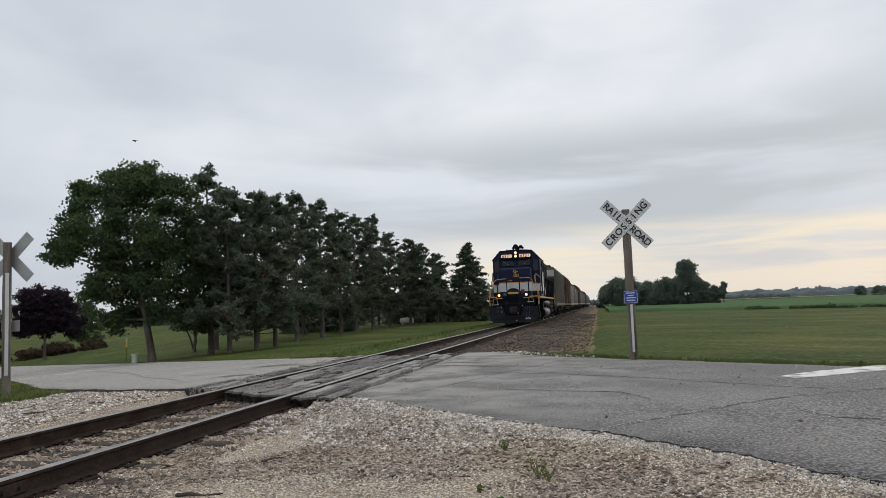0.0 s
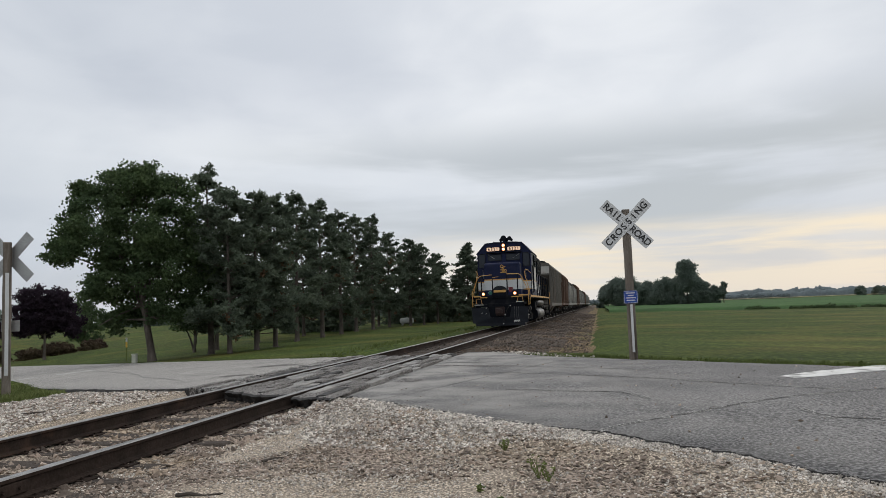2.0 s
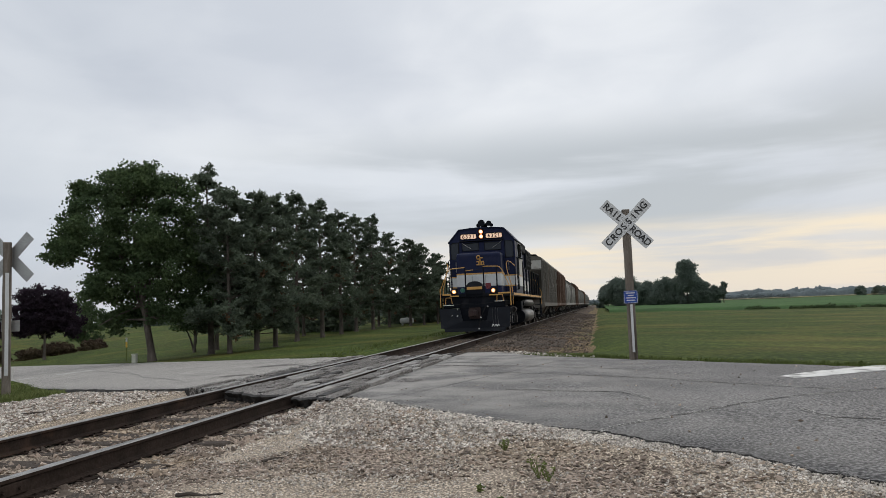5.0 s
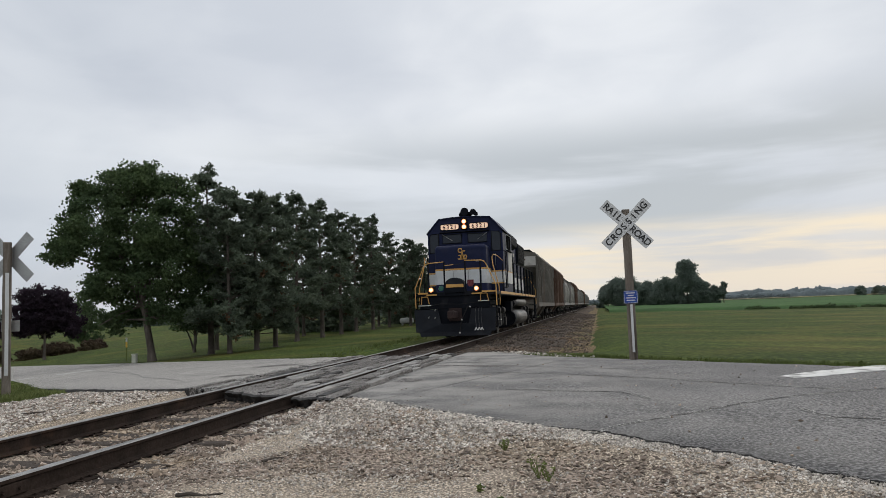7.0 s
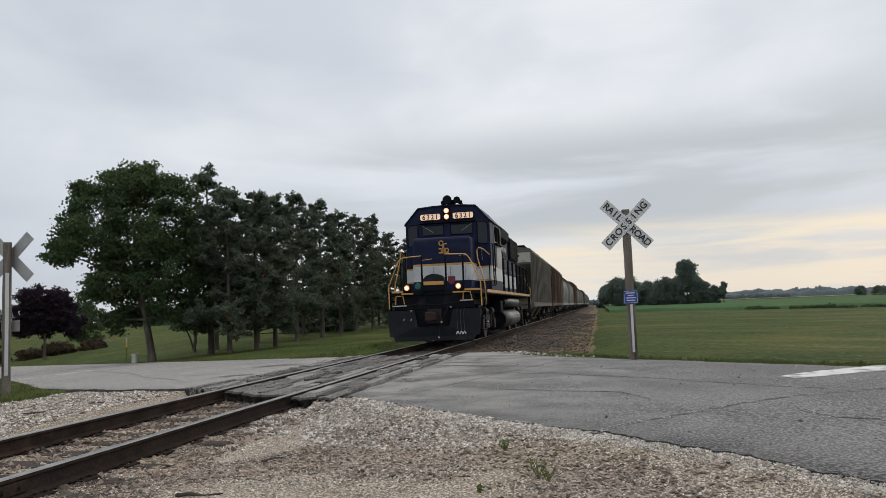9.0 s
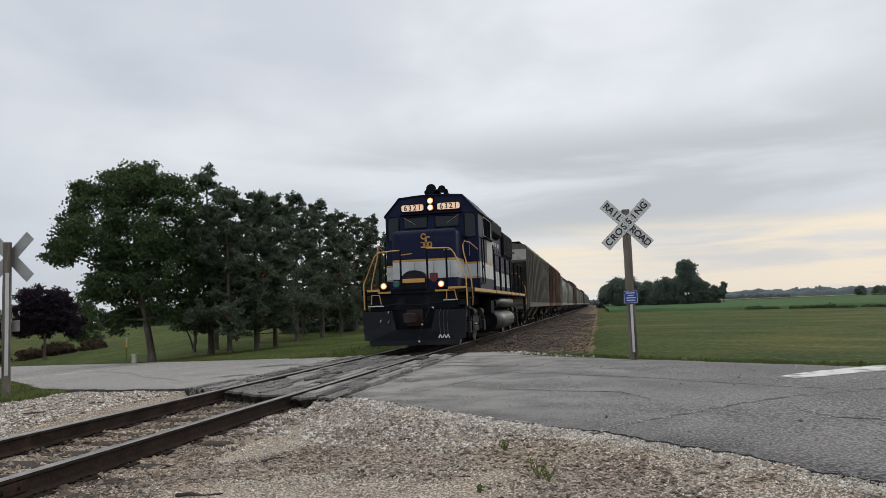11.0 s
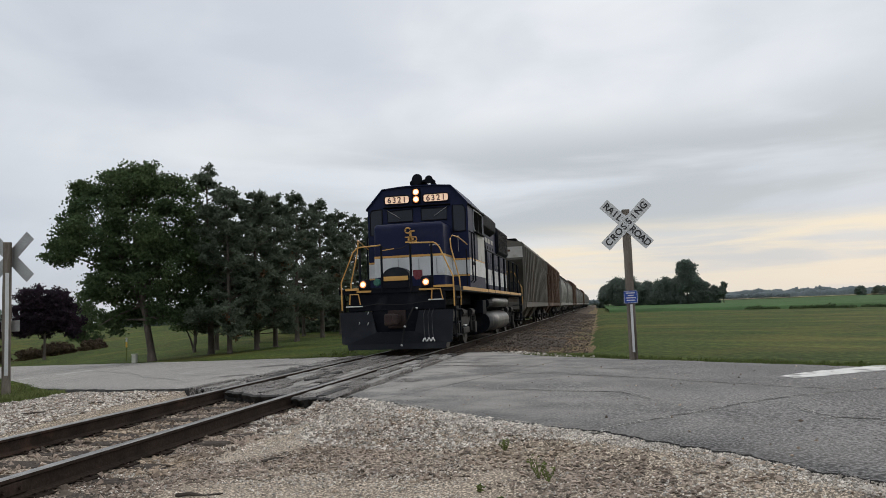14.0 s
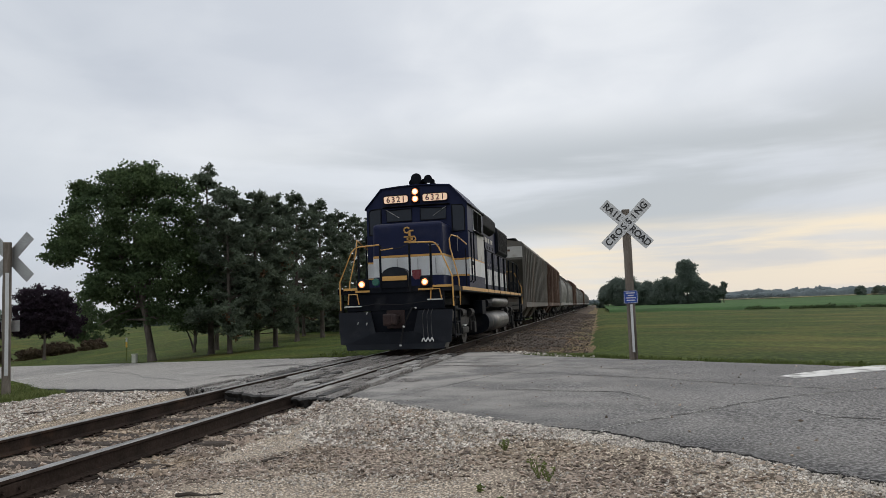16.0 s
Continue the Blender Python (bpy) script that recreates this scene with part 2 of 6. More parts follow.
def add_tube(bm, pts, radius, sides=8, caps=True):
    """A round bar along a list of points; radius may be a list."""
    pts = [Vector(p) for p in pts]
    rad = radius if isinstance(radius, (list, tuple)) else [radius] * len(pts)
    rings = []
    for i, p in enumerate(pts):
        a = pts[max(i - 1, 0)]
        b = pts[min(i + 1, len(pts) - 1)]
        d = (b - a).normalized()
        up = Vector((0, 0, 1)) if abs(d.z) < 0.9 else Vector((0, 1, 0))
        u = d.cross(up).normalized()
        v = u.cross(d)
        rings.append([bm.verts.new(p + (u * math.cos(k * math.tau / sides) + v * math.sin(k * math.tau / sides)) * rad[i]) for k in range(sides)])
    for a, b in zip(rings, rings[1:]):
        for k in range(sides):
            bm.faces.new((a[k], a[(k + 1) % sides], b[(k + 1) % sides], b[k]))
    if caps:
        bm.faces.new(rings[0])
        bm.faces.new(rings[-1][::-1])
    return bm


def tube(pts, radius, sides=8):
    return add_tube(bmesh.new(), pts, radius, sides)


def add_prism(bm, poly, axis, lo, hi, mi=0):
    """A flat outline (pairs of the two other axes) pushed along an axis."""
    def at(p, h):
        q = list(p)
        q.insert(axis, h)
        return q
    a = [bm.verts.new(at(p, lo)) for p in poly]
    b = [bm.verts.new(at(p, hi)) for p in poly]
    fs = [bm.faces.new(a), bm.faces.new(b[::-1])]
    k = len(poly)
    for i in range(k):
        fs.append(bm.faces.new((a[i], b[i], b[(i + 1) % k], a[(i + 1) % k])))
    for f in fs:
        f.material_index = mi
    bmesh.ops.recalc_face_normals(bm, faces=fs)
    return bm


def prism(poly, axis, lo, hi, bevel=0.0):
    bm = add_prism(bmesh.new(), poly, axis, lo, hi)
    if bevel:
        bmesh.ops.bevel(bm, geom=bm.edges[:], offset=bevel, segments=2, affect="EDGES", profile=0.5)
    return bm


def add_cyl(bm, a, b, r, sides=20, r2=None):
    return add_tube(bm, [a, b], [r, r if r2 is None else r2], sides)


def letters(text, size, mat, parent, m, depth=0.004, name="lettering", bold=0.0):
    """A line of lettering as flat solid glyphs, centred at m."""
    cu = bpy.data.curves.new(name, "FONT")
    cu.body, cu.size, cu.extrude, cu.align_x, cu.align_y = text, size, depth, "CENTER", "CENTER"
    cu.offset = bold
    tmp = new(name, cu)
    me = bpy.data.meshes.new_from_object(tmp.evaluated_get(bpy.context.evaluated_depsgraph_get()))
    bpy.data.objects.remove(tmp)
    bpy.data.curves.remove(cu)
    me.materials.clear()
    me.materials.append(mat)
    ob = new(name, me)
    ob.parent = parent
    ob.matrix_basis = m
    return ob


def ease(a, b, t):
    t = min(max((t - a) / (b - a), 0.0), 1.0)
    return t * t * (3 - 2 * t)


# ---- lie of the land ----
RX, RY = 0.76, -0.65   # the way the road runs
NX, NY = 0.65, 0.76    # square to it


def road_level(x):
    return -0.02 - 0.056 * min(max(0.0, -x - 1.3), 75.0) - 0.015 * ease(2, 8, x)


def ground_level(x, y):
    w = NX * x + NY * y
    z = road_level(x) - 0.07
    if x < -1.3:
        k = 0.010 + 0.065 * ease(-13, -32, x)
        lawn = z + k * max(0.0, w - 13.2) + 0.05 * ease(12.4, 13.4, w)
        z = min(lawn, max(z + 0.05, -0.42)) if x > -20 else min(lawn, max(z + 0.05, -0.42 - 0.006 * (-x - 20)))
        if w < 6:
            z = max(z, -0.30) - 0.10 * ease(6, 3, w) * ease(-4, -1.3, x)
    else:
        z -= 0.25 * ease(16.5, 30, w) + 0.12 * ease(8.2, 6.6, w)
    if y > 18.7 and 1.2 < x < 6:   # foot of the embankment
        z = min(z, -0.60 + 0.26 * ease(4.3, 5.4, x) + 0.5 * ease(19.6, 18.7, y))
    if abs(x) < 1.75:
        z = min(z, -0.225)
    return z


def spaced(lo, hi, fine_lo, fine_hi, step, grow=1.35):
    a = list(np.arange(fine_lo, fine_hi + 1e-6, step))
    s, v = step, fine_hi
    while v < hi:
        s *= grow
        v += s
        a.append(min(v, hi))
    s, v = step, fine_lo
    while v > lo:
        s *= grow
        v -= s
        a.insert(0, max(v, lo))
    return a


def sheet(name, xs, ys, level, mat, keep=None, lift=0.0):
    idx, verts, faces = {}, [], []
    for i, x in enumerate(xs):
        for j, y in enumerate(ys):
            idx[i, j] = len(verts)
            verts.append((x, y, level(x, y) + lift))
    for i in range(len(xs) - 1):
        for j in range(len(ys) - 1):
            if keep is None or keep((xs[i] + xs[i + 1]) / 2, (ys[j] + ys[j + 1]) / 2):
                faces.append((idx[i, j], idx[i + 1, j], idx[i + 1, j + 1], idx[i, j + 1]))
    return pydata(name, verts, faces, mat, None, True)


ground = sheet("ground", spaced(-4000, 4000, -40, 16, 0.5), spaced(-600, 4500, 0, 70, 0.6), ground_level, GRASS)
tagged(ground, "mown grass lawn and field around the crossing", "ground", kind="structure")

# ---- the road: it crosses the track at a slant ----
FAR_EDGE = [(-70, 76.8), (-50, 59.7), (-34, 46.0), (-24, 37.4), (-16, 30.6), (-8.5, 24.1), (-4, 20.3), (-1.6, 18.3), (1.0, 18.6), (2.4, 18.4), (3.8, 16.65), (5.04, 15.67), (6.9, 14.25), (8.13, 13.3), (9.34, 12.5), (12, 10.2), (18, 5.0), (40, -13.9)]
NEAR_EDGE = [(-70, 68.4), (-50, 51.3), (-34, 37.6), (-24, 29.1), (-16, 22.2), (-8.5, 15.4), (-4.3, 12.5), (-2.24, 11.4), (-0.9, 10.7), (0.97, 9.9), (1.8, 9.45), (2.55, 8.76), (3.77, 7.67), (4.94, 6.77), (5.96, 5.82), (6.68, 4.95), (12, 0.2), (34, -21.0)]


def lerp2(a, b, t):
    return (a[0] + (b[0] - a[0]) * t, a[1] + (b[1] - a[1]) * t)


def build_road():
    far, near = [], []
    for k in range(len(FAR_EDGE) - 1):
        for s in range(36):
            q = k * 12 + s / 3
            wob = 0.05 * noise.noise((q * 0.21, 0.5, 0)) + 0.05 * noise.noise((q * 0.83, 4.5, 0)) + 0.045 * noise.noise((q * 2.9, 7.5, 0))
            a, b = lerp2(FAR_EDGE[k], FAR_EDGE[k + 1], s / 36), lerp2(NEAR_EDGE[k], NEAR_EDGE[k + 1], s / 36)
            far.append((a[0] + wob, a[1] + wob))
            near.append((b[0] + wob * 0.75, b[1] + wob * 0.85))
    verts, faces, rows = [], [], 14
    for a, b in zip(far, near):
        for r in range(rows + 1):
            x, y = lerp2(b, a, r / rows)
            z = road_level(x) + 0.012 * noise.noise((x * 0.4, y * 0.4, 0)) + 0.03 * math.sin(math.pi * r / rows) * ease(2.5, 6, abs(x))
            z -= 0.07 * (1 - ease(1.45, 1.75, abs(x)))
            verts.append((x, y, z))
    m = rows + 1
    for i in range(len(far) - 1):
        for r in range(rows):
            a = i * m + r
            faces.append((a, a + m, a + m + 1, a + 1))
    base = len(verts)
    for i in range(len(far)):   # broken edge that drops to the gravel
        for r, s in ((0, -1), (rows, 1)):
            x, y, z = verts[i * m + r]
            k = 0.8 + 0.5 * noise.noise((i * 0.21, 2.5 + s, 0))
            verts.append((x + s * 0.05 * k * NX, y + s * 0.06 * k * NY, z - 0.15))
    for i in range(len(far) - 1):
        faces.append((i * m, base + 2 * i, base + 2 * i + 2, (i + 1) * m))
        faces.append((i * m + rows, (i + 1) * m + rows, base + 2 * i + 3, base + 2 * i + 1))
    edge = len(faces) - 2 * (len(far) - 1)
    slab = pydata("road", verts, faces, (ASPHALT, TAR_SHADE, SHEENROAD), None, True)
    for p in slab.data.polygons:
        # beyond the track the road takes the colour with the sky sheen in it
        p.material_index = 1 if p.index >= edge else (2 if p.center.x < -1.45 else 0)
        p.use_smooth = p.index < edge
    return tagged(slab, "worn grey asphalt road with cracks and a broken edge", "road", kind="structure")


road = build_road()


def on_road(name, pts, width, mat, label, lift=0.005):
    """A thin painted, dusty, patched or shade-dark strip that follows the road surface."""
    verts, faces = [], []
    for i, p in enumerate(pts):
        q, o = pts[min(i + 1, len(pts) - 1)], pts[max(i - 1, 0)]
        d = Vector((q[0] - o[0], q[1] - o[1])).normalized()
        w = width[i] if isinstance(width, list) else width
        for s in (-0.5, 0.5):
            x, y = p[0] - d.y * w * s, p[1] + d.x * w * s
            verts.append((x, y, road_surface(x, y) + lift))
    for i in range(len(pts) - 1):
        faces.append((2 * i, 2 * i + 2, 2 * i + 3, 2 * i + 1))
    ob = pydata(name, verts, faces, mat, road)
    ob["label"] = label
    return ob


bpy.context.view_layer.update()


def road_surface(x, y):
    hit, place, normal, index = road.ray_cast(Vector((x, y, 5)), Vector((0, 0, -1)))
    return place.z if hit else road_level(x)

for pts in ([(4.9, 6.63), (5.19, 7.04), (5.74, 7.57), (6.51, 8.35), (7.14, 8.89), (7.76, 9.22), (8.23, 9.42), (9.4, 9.9)],
            [(3.06, 12.8), (4.27, 12.18), (4.9, 11.65), (5.94, 10.99), (6.72, 10.23), (7.52, 9.63), (7.83, 9.44)],
            [(6.94, 8.03), (7.02, 7.58), (7.1, 7.34), (7.46, 7.21), (8.2, 7.1)], [(3.78, 10.08), (5.26, 9.47), (5.62, 8.72)],
            [(1.9, 14.6), (3.2, 14.1), (4.6, 13.2), (6.0, 12.4)], [(-3.2, 13.4), (-5.5, 15.6), (-8, 18.6), (-13, 23.5)]):
    line = []
    for a, b in zip(pts, pts[1:]):
        for s in range(8):
            x, y = lerp2(a, b, s / 8)
            line.append((x + random.uniform(-0.025, 0.025), y + random.uniform(-0.025, 0.025)))
    on_road("crumbled_edge", line, [random.uniform(0.02, 0.11) for _ in line], DUST, "pale crumbled rim of a crack", 0.003)
    # the crack is a flat strip; the shade inside it is its colour
    on_road("crack", line, [random.uniform(0.006, 0.024) for _ in line], TAR_SHADE, "open crack in the asphalt, a flat strip in shade colour")
for pts, wide in (([(7.55, 11.0), (7.9, 11.32), (8.4, 11.75), (9.0, 12.2), (9.5, 12.6)], [0.3, 0.5, 0.56, 0.6, 0.6]), ([(-14.6, 20.9), (-14.1, 22.1)], 0.35), ([(-13.9, 22.9), (-13.3, 24.1)], 0.35)):
    on_road("stop_line", pts, wide, ROADPAINT, "worn white painted stop line")
# pale worn strips and dark patches beside the rails
for cx, cy, lx, wy, mat in ((2.1, 12.9, 1.3, 0.30, DUST), (2.2, 15.3, 1.0, 0.25, DUST), (1.9, 16.6, 0.8, 0.3, DUST), (2.6, 14.2, 1.6, 0.3, PATCH), (1.75, 11.6, 0.9, 0.5, PATCH), (-2.2, 16.2, 1.6, 0.5, PATCH), (-2.0, 13.6, 1.0, 0.4, PATCH)):
    pts = [(cx - lx / 2 + lx * i / 6, cy - 0.35 * (lx * i / 6 - lx / 2)) for i in range(7)]
    on_road("patch", pts, [wy * random.uniform(0.6, 1.2) for _ in pts], mat, "worn repair patch in the asphalt")

# ---- gravel, track bed, rails and ties ----


def near_y(x):
    for a, b in zip(NEAR_EDGE, NEAR_EDGE[1:]):
        if a[0] <= x <= b[0]:
            return a[1] + (b[1] - a[1]) * (x - a[0]) / (b[0] - a[0])
    return -99


def pad_level(x, y):
    z = ground_level(x, y) + 0.02 + 0.02 * noise.noise((x * 1.3, y * 1.3, 3)) + 0.012 * noise.noise((x * 4, y * 4, 5))
    if x > 1.2:   # stone heaped against the road edge
        gap = (near_y(x) - y) * 0.72
        z += 0.14 * ease(0.7, 0.05, gap)
        if gap < 0.7:
            z = min(z, road_level(x) - 0.016 - 0.09 * ease(0.02, -0.25, gap))
    if abs(x) < 1.75:
        z = max(z, -0.198 + 0.02 * noise.noise((x * 2, y * 2, 9)))
    return z


gravel = sheet("gravel_shoulder", list(np.arange(-6.4, 13.01, 0.16)), list(np.arange(-6, 15.3, 0.16)), pad_level, DIRT,
               lambda x, y: y < near_y(x) + 0.5 and x > -5.2 - 0.55 * (y - 12.2) * (1 if y < 12.2 else -0.4) * 0.6 + 0.5 * noise.noise((x, y, 1)))
tagged(gravel, "dusty tan gravel shoulder with loose stones", "gravel", kind="structure")


def bed_level(x, y):
    a = abs(x)
    z = -0.20 - 0.28 * ease(1.55, 4.6, a) if x > 0 else -0.20 - 0.35 * ease(1.4, 3.4, a)
    if x > 3.4:   # the foot of the bank wanders
        z += 0.14 * ease(3.4, 4.4, x) * (noise.noise((x * 0.9, y * 0.35, 6)) - 0.1)
    return z + 0.03 * noise.noise((x * 1.5, y * 1.5, 4)) + 0.02 * noise.noise((x * 5, y * 5, 8))


bed_xs = [-3.4, -2.6, -1.9, -1.4, -0.9, -0.4, 0, 0.4, 0.9, 1.3, 1.6, 1.9, 2.2, 2.5, 2.8, 3.1, 3.4, 3.7, 4.0, 4.3, 4.6, 4.9, 5.2, 5.5]
bed = sheet("track_bed", bed_xs, spaced(17.2, 700, 17.2, 60, 0.3), bed_level, BALLAST, lambda x, y: y > 18.9 or (x < 2.4 and y > 17.8))
bed.data.materials.append(BANK_SOIL)
for p in bed.data.polygons:   # bare soil at the foot of the bank
    if p.center.x > 3.55 + 0.5 * noise.noise((p.center.x, p.center.y * 0.4, 2)):
        p.material_index = 1
tagged(bed, "dark brown stone ballast bed under the track", "track bed", kind="structure")


def stones(name, spots, sizes, mat, label, flat=1.0):
    """Loose broken stones: a distorted octahedron at each spot, joined."""
    n = len(spots)
    rng = np.random.default_rng(len(name) + n)
    base = np.array([(1, 0, 0), (-1, 0, 0), (0, 1, 0), (0, -1, 0), (0, 0, 0.7), (0, 0, -0.7)], float)
    tri = np.array([(0, 2, 4), (2, 1, 4), (1, 3, 4), (3, 0, 4), (2, 0, 5), (1, 2, 5), (3, 1, 5), (0, 3, 5)])
    v = base[None] + rng.uniform(-0.38, 0.38, (n, 6, 3))
    v[..., 2] *= flat
    v *= (np.asarray(sizes)[:, None] * rng.uniform(0.6, 1.3, (n, 3)))[:, None, :]
    a, b = rng.uniform(0, math.tau, n), rng.normal(0, 0.5 if flat == 1.0 else 0.3, n)
    ca, sa, cb, sb = np.cos(a)[:, None], np.sin(a)[:, None], np.cos(b)[:, None], np.sin(b)[:, None]
    x, y, z = v[..., 0], v[..., 1], v[..., 2]
    y, z = y * cb - z * sb, y * sb + z * cb
    x, y = x * ca - y * sa, x * sa + y * ca
    v = np.stack([x, y, z], -1) + np.asarray(spots)[:, None, :]
    f = tri[None] + (np.arange(n) * 6)[:, None, None]
    me = bpy.data.meshes.new(name)
    me.from_pydata(v.reshape(-1, 3).tolist(), [], f.reshape(-1, 3).tolist())
    me.materials.append(mat)
    me.update()
    return tagged(new(name, me), label, "stones", kind="stuff")


def scatter(count, xlo, xhi, ylo, yhi, level, ok, lo, hi):
    spots, sizes = [], []
    while count:
        count -= 1
        x, y = random.uniform(xlo, xhi), random.uniform(ylo, yhi)
        if ok(x, y):
            s = lo + (hi - lo) * random.random() ** 2.5
            spots.append((x, y, level(x, y) + s * 0.25))
            sizes.append(s)
    return spots, sizes


def edge_gap(x, y):
    return (near_y(x) - y) * 0.72


def off_rail(x):
    return abs(abs(x) - 0.755) > 0.085


sp, sz = [], []
for _ in range(26000):   # the pale band that fans out along the road edge
    x = 0.45 + 8.3 * random.random() ** 1.3
    gap = -0.03 + (1.5 - 1.15 * ease(2.2, 5.2, x)) * random.random() ** 1.5
    y = near_y(x) - gap / 0.72
    if off_rail(x) and y > 2.6:
        s = (0.008 + 0.018 * random.random() ** 2.2) * (1 - 0.42 * ease(3.0, 5.5, x))
        sp.append((x, y, pad_level(x, y) + s * 0.3))
        sz.append(s)
stones("crushed_stone", sp, sz, STONE, "pale crushed limestone along the road edge")
sp, sz = scatter(105000, 0.85, 7.6, 4.5, 9.7, pad_level, lambda x, y: edge_gap(x, y) > 0.05 and noise.noise((x * 0.9, y * 0.9, 2)) + 0.45 * noise.noise((x * 4, y * 4, 6)) > random.uniform(-0.28, 0.45), 0.006, 0.028)
stones("loose_stone", sp, sz, BALLAST_STONE, "loose brown and grey stones on the shoulder", 0.6)
sp, sz = scatter(60000, 0.85, 7.6, 4.5, 9.7, pad_level, lambda x, y: edge_gap(x, y) > 0.1 and noise.noise((x * 1.3, y * 1.3, 12)) > random.uniform(-0.7, 0.5), 0.004, 0.016)
stones("pale_pebble", sp, sz, STONE, "small pale pebbles scattered over the dirt")
for mat, count, lab in ((STONE, 20000, "pale limestone chips beyond the rails"), (BALLAST_STONE, 12000, "brown and grey chips beyond the rails")):
    sp, sz = scatter(count, -5.4, -0.85, 7.0, 13.4, pad_level, lambda x, y: edge_gap(x, y) > 0.0 and x > -4.9 + 0.5 * noise.noise((x, y, 1)) - 0.3 * (y - 9), 0.009, 0.034)
    stones("limestone_heap", sp, sz, mat, lab, 0.8)
sp, sz = scatter(9000, -1.7, 1.5, 2.0, 10.7, pad_level, lambda x, y: off_rail(x) and y < near_y(x), 0.012, 0.042)
stones("track_stone", sp, sz, BALLAST_STONE, "dusty broken stones between the ties")
sp, sz = scatter(34000, -1.6, 4.6, 18.6, 110, bed_level, lambda x, y: off_rail(x) and (x > 1.0 or random.random() < 0.5) and (y > 19.3 or x < 2.2), 0.02, 0.06)
stones("bank_stone", sp, sz, BANK_STONE, "dark ballast stones on the embankment")
sp, sz = scatter(2600, 1.2, 5.4, 16.0, 19.4, lambda x, y: ground_level(x, y) + 0.05, lambda x, y: 0 < (x - 2.4) * 0.78 + (y - 18.4) * 0.62 < 0.6, 0.012, 0.04)
stones("pale_edge_stone", sp, sz, STONE, "pale stones along the far road edge")


sp, sz = scatter(420, 2.2, 9.5, 4.5, 14.5, road_surface, lambda x, y: edge_gap(x, y) < -0.05, 0.006, 0.022)
stones("road_grit", sp, sz, BALLAST_STONE, "scattered grit lying on the road")


def build_rail(name, x, lo, hi):
    prof = [(-0.07, -0.172), (0.07, -0.172), (0.07, -0.160), (0.012, -0.142), (0.009, -0.048), (0.035, -0.036), (0.037, -0.010), (0.027, 0.0), (-0.027, 0.0), (-0.037, -0.010), (-0.035, -0.036), (-0.009, -0.048), (-0.012, -0.142), (-0.07, -0.160)]
    bm = bmesh.new()
    ys = [lo, 2, 6, 10, 14, 18, 24, 34, 60, 120, hi]
    rings = []
    for y in ys:
        dz = 0.006 * noise.noise((x, y * 0.3, 0)) if y < 20 else 0
        rings.append([bm.verts.new((x + px, y, pz + dz)) for px, pz in prof])
    k = len(prof)
    for a, b in zip(rings, rings[1:]):
        for i in range(k):
            f = bm.faces.new((a[i], a[(i + 1) % k], b[(i + 1) % k], b[i]))
            if i in (6, 7, 8):
                f.material_index = 1
    bm.faces.new(rings[0][::-1])
    bm.faces.new(rings[-1])
    ob = link_mesh(name, bm, (RUST, RAILTOP))
    tagged(ob, "rusty steel rail with a worn shiny head", "rail", "running rails", kind="structure")
    for y in (4.4, 26.0):   # joint bars
        for s in (-1, 1):
            bar = bmesh.new()
            add_box(bar, (x + s * 0.012, y - 0.45, -0.14), (x + s * 0.034, y + 0.45, -0.05), 0.006)
            for q in (-0.36, -0.2, -0.07, 0.07, 0.2, 0.36):
                add_cyl(bar, (x + s * 0.03, y + q, -0.095), (x + s * 0.055, y + q, -0.095), 0.016, 6)
            part("joint_bar", bar, RUST, ob)
    return ob


build_rail("rail_1", -0.755, -40, 620)
build_rail("rail_2", 0.755, -40, 620)


def build_ties():
    meshes = []
    for k in range(4):
        bm = bmesh.new()
        add_box(bm, (-1.3, -0.11, -0.17), (1.3, 0.11, 0), 0.018)
        bmesh.ops.subdivide_edges(bm, edges=[e for e in bm.edges if abs(e.verts[0].co.x - e.verts[1].co.x) > 1], cuts=8)
        for v in bm.verts:
            v.co += Vector((0.02, 0.012, 0.012)) * noise.noise(v.co * 4 + Vector((k * 7, 0, 0)))
        me = bpy.data.meshes.new("tie")
        bm.to_mesh(me)
        bm.free()
        me.materials.append(TIE)
        meshes.append(me)
    bm = bmesh.new()
    add_box(bm, (-0.16, -0.09, 0), (0.16, 0.09, 0.012), 0.004)
    for sx in (-1, 1):
        for sy in (-0.05, 0.05):
            add_box(bm, (sx * 0.092 - 0.012, sy - 0.012, 0), (sx * 0.092 + 0.012, sy + 0.012, 0.032), 0.003)
    plate = bpy.data.meshes.new("tie_plate")
    bm.to_mesh(plate)
    bm.free()
    plate.materials.append(RUST)
    y, k = -3.0, 0
    while y < 48:
        if not 10.9 < y < 18.2:
            ob = new("tie", meshes[k % 4])
            ob.parent = gravel if y < 12 else bed
            ob.matrix_basis = pose(random.uniform(-0.06, 0.06), y, -0.183 + random.uniform(-0.012, 0.01), 0, random.uniform(-0.5, 0.5), random.uniform(-1.5, 1.5))
            if y < 12:
                for x in (-0.755, 0.755):
                    p = new("tie_plate", plate)
                    p.parent = gravel
                    p.matrix_basis = pose(x, y, -0.184)
        y += 0.53 + random.uniform(-0.03, 0.03)
        k += 1
    bm = bmesh.new()
    while y < 150:
        add_box(bm, (-1.3, y - 0.11, -0.33), (1.3, y + 0.11, -0.175))
        y += 0.53
    far = part("tie_row", bm, TIE, bed)
    tagged(far, "row of weathered ties farther along", kind="stuff")


